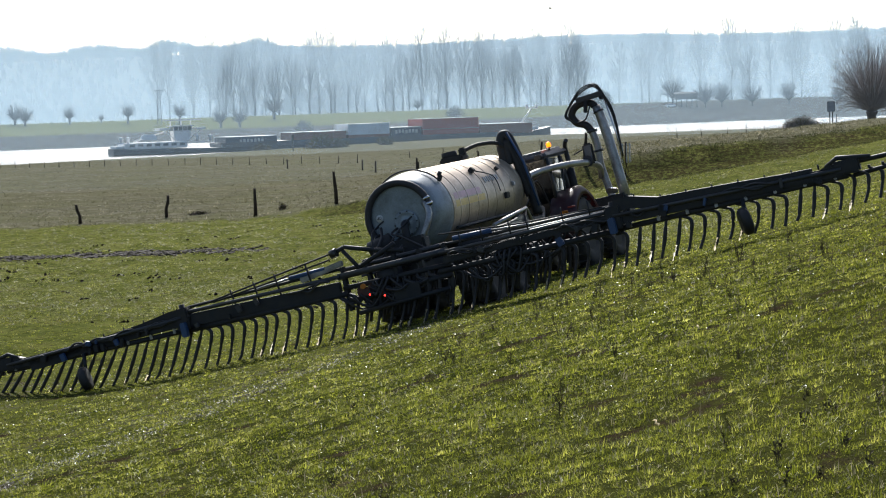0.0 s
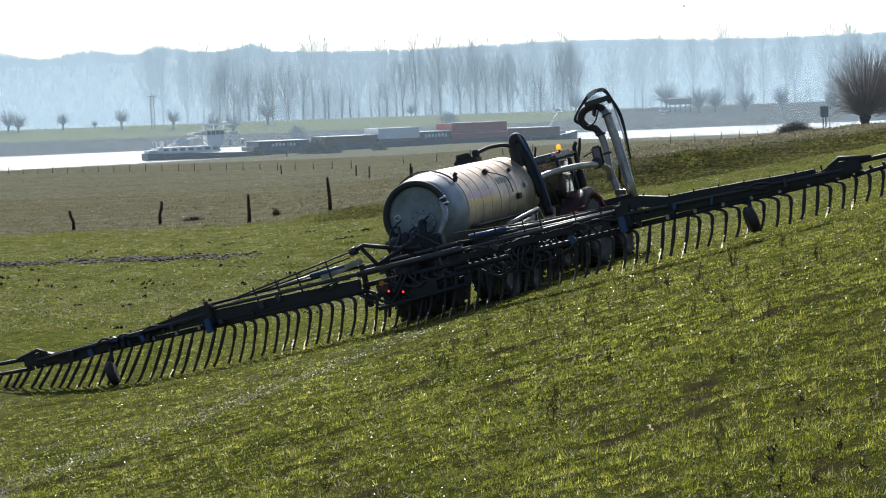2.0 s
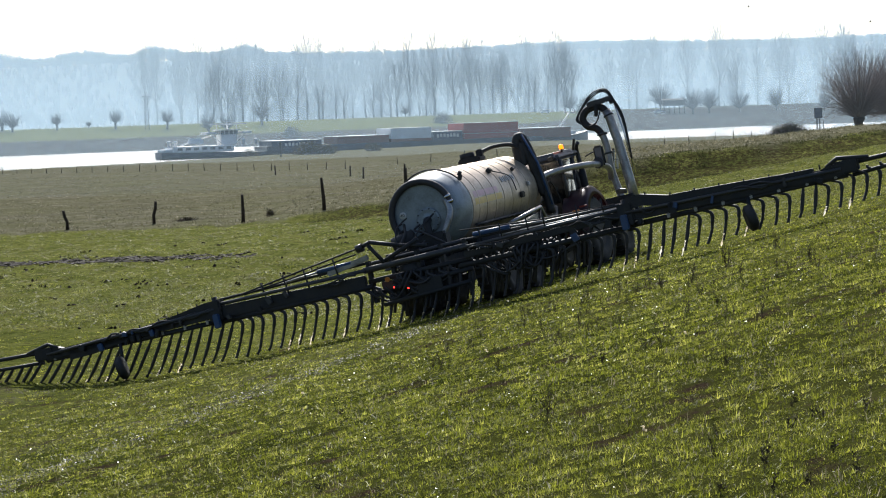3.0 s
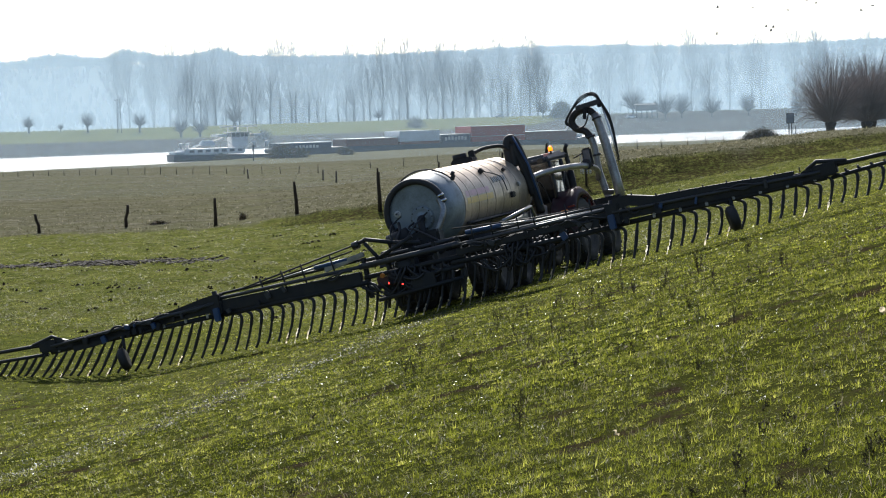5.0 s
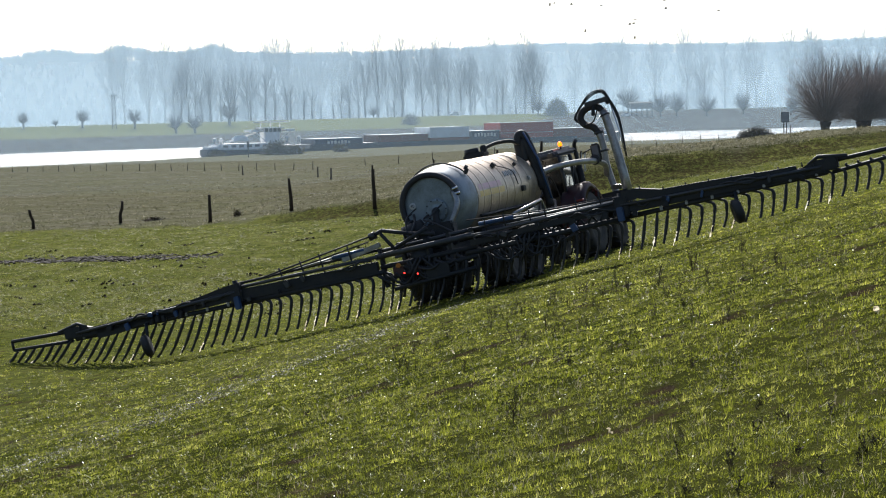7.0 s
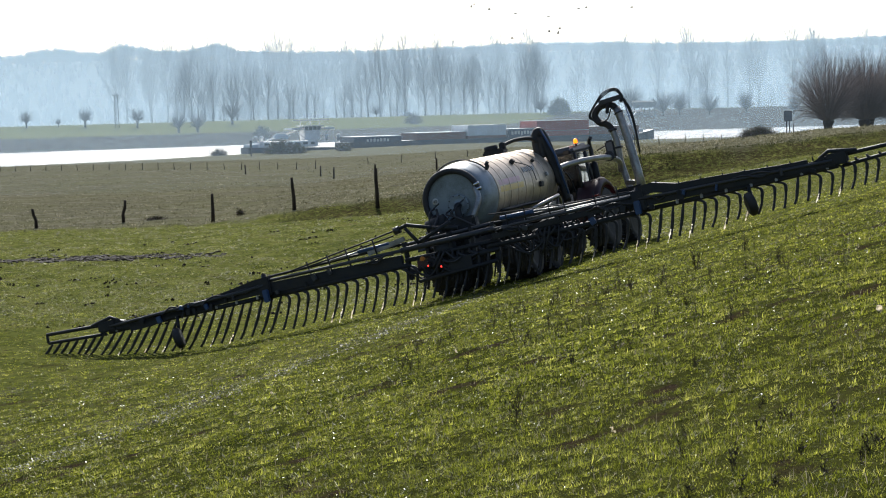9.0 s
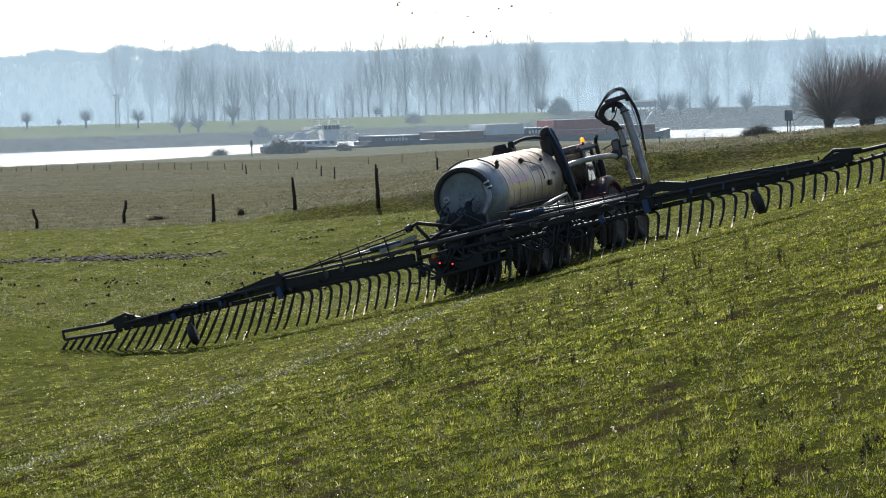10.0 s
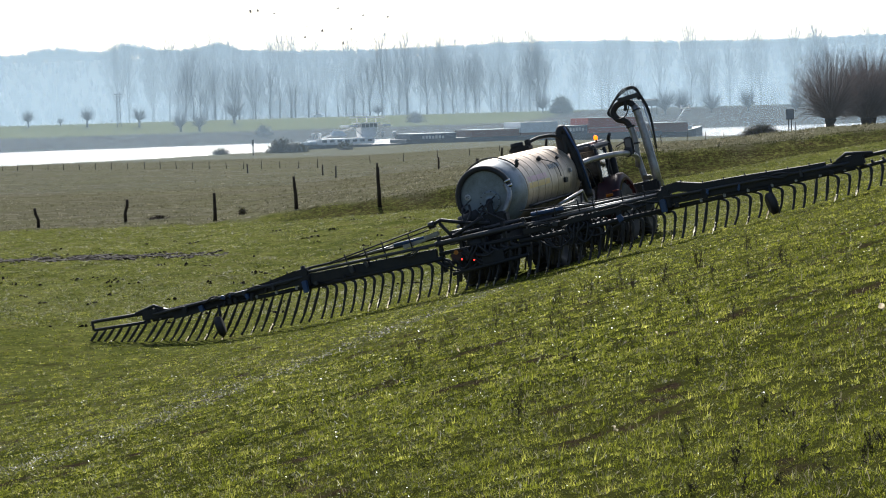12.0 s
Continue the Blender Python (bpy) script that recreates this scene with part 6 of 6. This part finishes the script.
# ---------------------------------------------------------------- grass and weeds
def blades(name, n, y0, y1, lo, hi, width, key, label, seed, keep=None, per=3, spread=0.02, b0=-0.275, b1=0.285, plain=False):
    """Clumps of bent blades, thinning out with distance."""
    r = np.random.RandomState(seed)
    y = y0 * np.exp(r.rand(n) * math.log(y1 / y0))
    x = (b0 + r.rand(n) * (b1 - b0)) * (y + 3)
    patch = np.sin(x * 1.3 + np.sin(y * 0.7) * 2) * np.sin(y * 1.1 + np.sin(x * 0.9) * 2)
    ok = r.rand(n) < 0.72 + 0.4 * patch
    if keep is not None:
        ok &= keep(x, y)
    x, y = x[ok], y[ok]
    n = len(x)
    size = np.repeat(0.45 + 1.0 * r.rand(n) ** 2, per)
    x, y = np.repeat(x, per), np.repeat(y, per)
    m = len(x)
    wide = spread * np.clip(y / 15.0, 1.0, 2.4)
    ox, oy = r.normal(0, 1, m) * wide * size, r.normal(0, 1, m) * wide * size
    x, y = x + ox, y + oy
    z = height(x, y) + turf(x, y) - 0.006
    h = (lo + (hi - lo) * r.rand(m) ** 2) * size
    a, lean = r.rand(m) * 6.283, r.normal(0, 0.9 if plain else 0.5, m)
    w = width * (0.7 + 0.6 * r.rand(m)) * np.clip(y / 11.0, 0.9, 3.4)
    side = np.stack([np.cos(a) * w, np.sin(a) * w, np.zeros(m)], -1)
    lx, ly = -np.sin(a) * lean * h + ox * 0.5, np.cos(a) * lean * h + oy * 0.5
    base = np.stack([x, y, z], -1)
    mid = base + np.stack([lx * 0.35, ly * 0.35, h * 0.6], -1)
    tip = base + np.stack([lx, ly, h * np.clip(1 - 0.28 * np.abs(lean), 0.2, 1)], -1)
    if plain:
        corners, v = 3, np.stack([base - side, base + side, tip], 1).reshape(-1, 3)
        loops, starts = np.arange(m * 3), np.arange(m) * 3
    else:
        corners, v = 5, np.stack([base - side, base + side, mid + side * 0.8, mid - side * 0.8, tip], 1).reshape(-1, 3)
        i = np.arange(m)[:, None] * 5
        loops = np.concatenate([i + [0, 1, 2, 3], i + [3, 2, 4]], 1).reshape(-1)
        starts = (np.arange(m)[:, None] * 7 + [0, 4]).reshape(-1)
    me = bpy.data.meshes.new(name)
    me.vertices.add(len(v))
    me.vertices.foreach_set("co", v.reshape(-1).astype(np.float32))
    me.loops.add(len(loops))
    me.loops.foreach_set("vertex_index", loops.astype(np.int32))
    me.polygons.add(len(starts))
    me.polygons.foreach_set("loop_start", starts.astype(np.int32))
    me.update(calc_edges=True)
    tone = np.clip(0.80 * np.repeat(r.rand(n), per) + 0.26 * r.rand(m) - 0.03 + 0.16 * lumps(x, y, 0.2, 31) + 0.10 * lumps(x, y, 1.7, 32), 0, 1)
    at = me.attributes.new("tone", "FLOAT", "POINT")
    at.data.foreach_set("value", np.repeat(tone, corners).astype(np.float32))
    me.materials.append(M[key])
    tagged(new(name, me), label, "grass", kind="stuff")


mown = lambda x, y: (y < edge_line(x) - 4.0 * (x > -9)) & ~((np.abs(y - ridge_line(x)) < 1.3) & (x < -13) & (np.sin(x * 3.1) * np.sin(y * 2.3) > -0.3))
turfed = lambda x, y: dirt(x, y) < 0.5
worn_track = lambda x, y: (lambda s, l: (np.abs(l - 1.35 + 0.02 * (s + 10) + 0.15 * np.sin(s * 0.8)) < 0.55 + 0.12 * np.sin(s * 2.3)) & (s < 3))(*along_across(x, y))
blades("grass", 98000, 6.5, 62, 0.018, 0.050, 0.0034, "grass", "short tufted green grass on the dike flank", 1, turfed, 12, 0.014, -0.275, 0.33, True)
blades("meadow_grass", 100000, 58, 125, 0.03, 0.085, 0.0065, "meadow", "short meadow grass below the dike", 2, mown, 5, 0.06, -0.275, 0.285, True)
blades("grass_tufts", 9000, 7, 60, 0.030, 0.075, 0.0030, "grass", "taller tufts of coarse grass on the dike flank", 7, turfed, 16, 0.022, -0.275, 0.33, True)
blades("dry_grass", 9000, 7, 60, 0.02, 0.08, 0.0022, "straw", "withered straw among the grass", 3, None, 4, 0.04, -0.275, 0.33)
blades("field_grass", 48000, 92, 330, 0.05, 0.17, 0.0110, "hay", "withered rough grass of the field", 4, lambda x, y: (y > edge_line(x)) & (y < near_shore(x) - 8), 5, 0.045, -0.275, 0.285, True)
blades("shaded_bank_grass", 45000, 86, 108, 0.04, 0.13, 0.0045, "shaded_bank_grass", "tall grass on the steep bank, its shade put into the dark colour", 5, lambda x, y: (y > edge_line(x) - 4.5) & (y < edge_line(x) + 1.5) & (x > -9))


def flecks(name, n, y0, y1, lo, hi, key, label, category, seed, keep, tilt, lift, per=1):
    """Small leaves or crumbs lying at all angles on the ground."""
    r = np.random.RandomState(seed)
    y = y0 * np.exp(r.rand(n) * math.log(y1 / y0))
    x = (-0.275 + r.rand(n) * 0.605) * (y + 3)
    ok = keep(x, y)
    x, y = x[ok], y[ok]
    tone = np.repeat(r.rand(len(x)), per)
    x, y = np.repeat(x, per), np.repeat(y, per)
    n = len(x)
    near = np.clip(y / 15.0, 1.0, 2.4) * 0.022 * (per > 1)
    x, y = x + r.normal(0, 1, n) * near, y + r.normal(0, 1, n) * near
    size = (lo + (hi - lo) * r.rand(n) ** 2) * np.clip(y / 22.0, 0.4, 1.6)
    c = np.stack([x, y, height(x, y) + turf(x, y) + lift * r.rand(n)], -1)
    nrm = np.stack([r.normal(0, tilt, n), r.normal(0, tilt, n), np.ones(n)], -1)
    nrm /= np.linalg.norm(nrm, axis=1)[:, None]
    a = r.rand(n) * 6.283
    u = np.cross(nrm, np.stack([np.cos(a), np.sin(a), np.zeros(n)], -1))
    u /= np.linalg.norm(u, axis=1)[:, None]
    w = np.cross(nrm, u)
    s = size[:, None]
    fold = nrm * s * 0.22
    v = np.stack([c - u * s, c - w * s * 0.55 + fold, c + u * s, c + w * s * 0.55 + fold], 1).reshape(-1, 3)
    i = np.arange(n)[:, None] * 4
    me = bpy.data.meshes.new(name)
    me.from_pydata(v.tolist(), [], np.concatenate([i + [0, 1, 2], i + [0, 2, 3]], 1).reshape(-1, 3).tolist())
    at = me.attributes.new("tone", "FLOAT", "POINT")
    at.data.foreach_set("value", np.repeat(np.clip(0.75 * tone + 0.3 * r.rand(n), 0, 1), 4).astype(np.float32))
    me.materials.append(M[key])
    tagged(new(name, me), label, category, kind="stuff")


flecks("low_leaves", 26000, 6.5, 60, 0.008, 0.019, "low_leaf", "small glossy leaves of clover and weeds low in the turf", "leaves", 21, turfed, 1.1, 0.045, 8)
flecks("wet_crumbs", 330000, 9.5, 60, 0.005, 0.016, "wet", "wet glinting soil crumbs along the worn track", "soil", 22, worn_track, 0.4, 0.03)
flecks("soil_crumbs", 200000, 7.5, 42, 0.005, 0.018, "earth", "dark soil crumbs where the turf is worn", "soil", 23, lambda x, y: dirt(x, y) > 0.4, 0.6, 0.02)


def weed(x, y, h, stems, seed):
    rnd = random.Random(seed)
    bm = NB()
    for k in range(stems):
        a = rnd.uniform(0, 6.28)
        d = Vector((math.cos(a) * rnd.uniform(0.05, 0.4), math.sin(a) * rnd.uniform(0.05, 0.4), 1))
        hh = h * rnd.uniform(0.5, 1.05)
        p = Vector((0, 0, -0.03))
        e = p + d * hh
        tube(bm, [p, p.lerp(e, 0.5) + Vector((rnd.uniform(-0.02, 0.02), 0, 0)), e], [0.0016 + 0.008 * h, 0.0013 + 0.006 * h, 0.001 + 0.003 * h], 4, False)
        for j in range(3):
            q = p.lerp(e, rnd.uniform(0.35, 1))
            s = Vector((rnd.uniform(-1, 1), rnd.uniform(-1, 1), rnd.uniform(0.3, 1.2))).normalized() * h * rnd.uniform(0.08, 0.2)
            tube(bm, [q, q + s], [0.0035, 0.004], 3, False)
    bmesh.ops.remove_doubles(bm, verts=[v for v in bm.verts if v.co.z < -0.02], dist=0.02)
    ob = part("dry_weed", bm, M["weed"])
    ob.location = at_ground(x, y)
    tagged(ob, "dark withered weed with branching dry stems", "weed", "dry weeds on the slope")


for k, (x, y, h, n) in enumerate([(4.1, 30.5, 0.46, 13), (5.3, 33.1, 0.40, 8), (0.5, 14.1, 0.33, 7), (1.95, 14.7, 0.16, 6), (4.75, 26.5, 0.3, 6), (3.6, 31.0, 0.28, 8), (-0.5, 24.5, 0.22, 8), (3.0, 30.2, 0.3, 7), (2.5, 29.0, 0.34, 7),
                                  (2.2, 27.0, 0.26, 6), (1.4, 25.5, 0.24, 6), (3.3, 28.5, 0.28, 6), (-1.2, 13.6, 0.16, 6), (-2.4, 12.8, 0.12, 6), (-1.6, 21.0, 0.15, 6), (0.2, 21.5, 0.2, 6), (2.9, 22.5, 0.2, 6), (-0.7, 11.6, 0.14, 6), (1.2, 18.0, 0.2, 6)]):
    weed(x, y, h, n, k)
rnd = random.Random(3)
for k in range(60):
    y = rnd.uniform(18, 36)
    weed(y * rnd.uniform(0.02, 0.19), y, rnd.uniform(0.14, 0.3), rnd.randint(2, 4), 100 + k)
for k in range(20):
    y = rnd.uniform(8.2, 11.5)
    weed(y * rnd.uniform(0.12, 0.235), y, rnd.uniform(0.08, 0.16), 4, 400 + k)
# a loose band of upright stems along the slope
for k in range(46):
    t = rnd.random()
    weed(-0.9 + 4.6 * t + rnd.gauss(0, 0.35), 26.5 + 8.5 * t + rnd.gauss(0, 1.3), rnd.uniform(0.16, 0.36), rnd.randint(2, 5), 300 + k)
for k in range(14):
    y = rnd.uniform(52, 70)
    weed(y * rnd.uniform(-0.2, -0.02), y, rnd.uniform(0.1, 0.25), 3, 140 + k)


def pale_leaf(x, y, size, turn):
    bm = NB()
    n = 6
    rows = [[bm.verts.new((size * 0.42 * math.sin(math.pi * (i + 0.15) / (n + 0.3)) * s, size * (i / n - 0.5), size * (0.25 + 0.35 * abs(s) + 0.15 * math.sin(i * 1.7)))) for s in (-1, -0.4, 0.4, 1)] for i in range(n + 1)]
    for a, b in zip(rows, rows[1:]):
        for k in range(3):
            bm.faces.new((a[k], a[k + 1], b[k + 1], b[k]))
    bmesh.ops.solidify(bm, geom=list(bm.faces), thickness=0.002)
    ob = part("dead_leaf", bm, M["leaf"])
    ob.matrix_world = Matrix.Translation(at_ground(x, y, 0.035)) @ Matrix.Rotation(turn, 4, "Z") @ Matrix.Rotation(0.9, 4, "X")
    tagged(ob, "pale curled dead leaf lying in the grass", "leaf", "dead leaves")


for x, y, size, turn in ((3.49, 15.08, 0.075, 0.4), (1.02, 11.87, 0.05, 1.3), (0.08, 25.4, 0.06, 2.0), (2.1, 19.0, 0.04, 0.8), (-2.6, 27.0, 0.05, 0.2)):
    pale_leaf(x, y, size, turn)


def mud_ridge():
    """A line of dark clods turned up by hooves along the meadow."""
    r = np.random.RandomState(6)
    src = bmesh.new()
    bmesh.ops.create_icosphere(src, subdivisions=1, radius=1)
    unit = np.array([v.co[:] for v in src.verts])
    tri = np.array([[v.index for v in f.verts] for f in src.faces])
    src.free()
    n = 1500
    x = r.uniform(-26, -9.5, n)
    y = ridge_line(x) + r.normal(0, 0.7, n)
    keep = r.rand(n) < np.clip((-x - 8) / 6, 0.15, 1)
    x, y = x[keep], y[keep]
    spare = len(x)
    # single clods and dung scattered over the meadow, in small groups
    for k in range(95):
        cy = r.uniform(56, 92)
        cx, m = cy * r.uniform(-0.27, -0.01), r.randint(2, 7)
        x, y = np.append(x, cx + r.normal(0, 0.14, m)), np.append(y, cy + r.normal(0, 0.2, m))
    n = len(x)
    spare = n - spare
    size = np.stack([r.uniform(0.04, 0.2, n), r.uniform(0.04, 0.14, n), r.uniform(0.02, 0.07, n)], -1)
    lone = np.arange(n) >= n - spare
    size[lone] *= (0.45, 0.45, 1.3)
    c = np.stack([x, y, height(x, y)], -1)
    v = (c[:, None] + unit[None] * size[:, None] * (1 + r.uniform(-0.25, 0.25, (n, len(unit), 1)))).reshape(-1, 3)
    f = (tri[None] + (np.arange(n) * len(unit))[:, None, None]).reshape(-1, 3)
    me = bpy.data.meshes.new("mud_clods")
    me.from_pydata(v.tolist(), [], f.tolist())
    me.materials.append(M["mud"])
    tagged(new("mud_clods", me), "dark trodden mud clods across the meadow", "mud", kind="stuff")


mud_ridge()


# ---------------------------------------------------------------- what moves
def motions():
    track = [(t, drive_pose(*r)) for t, *r in DRIVE]
    walk(tanker, track)
    walk(tractor, [(t, m @ HITCH) for t, m in track])
    for hubs, mirror in ((tanker_wheels, 0), (tractor_wheels, 0)):
        for hub in hubs:
            o, r = hub.location.copy(), hub.location.z
            walk(hub, [(t, Matrix.Translation(o) @ Matrix.Rotation(-0.815 * t / r, 4, "X")) for t in range(0, 13)])
    sail = [(t, ship_pose(4.83 * (t - 6))) for t in (0, 3, 6, 9, 12)]
    walk(barge, sail)
    for box_, m in cargo:
        walk(box_, [(t, s @ m) for t, s in sail])
    road = [(0, 41), (3, 33.2), (5, 25.1), (7, 7.0), (9, -15.4), (10.5, -35.3), (12, -56.6)]
    walk(driven_car, [(t, Matrix.Translation(at_ground(x, 838, 0.2)) @ Matrix.Rotation(math.pi, 4, "Z")) for t, x in road])
    for b, dx, dy, dz, ph in birds:
        walk(b, [(t, pose(float(np.interp(t, [0, 5, 7, 9, 12], [52, 25.3, 14.5, 8.0, -9.8])) + dx, 150 + dy, 14.9 + dz + 0.25 * math.sin(t * 1.3 + ph), 12 * math.sin(t * 2 + ph), 0, 180)) for t in range(0, 13)])
    walk(lone, [(t, pose(5.6 + 5.6 * t, 150, 15.3 + 0.2 * math.sin(t), 8 * math.sin(t * 3), 0, 0)) for t in range(0, 13)])


motions()
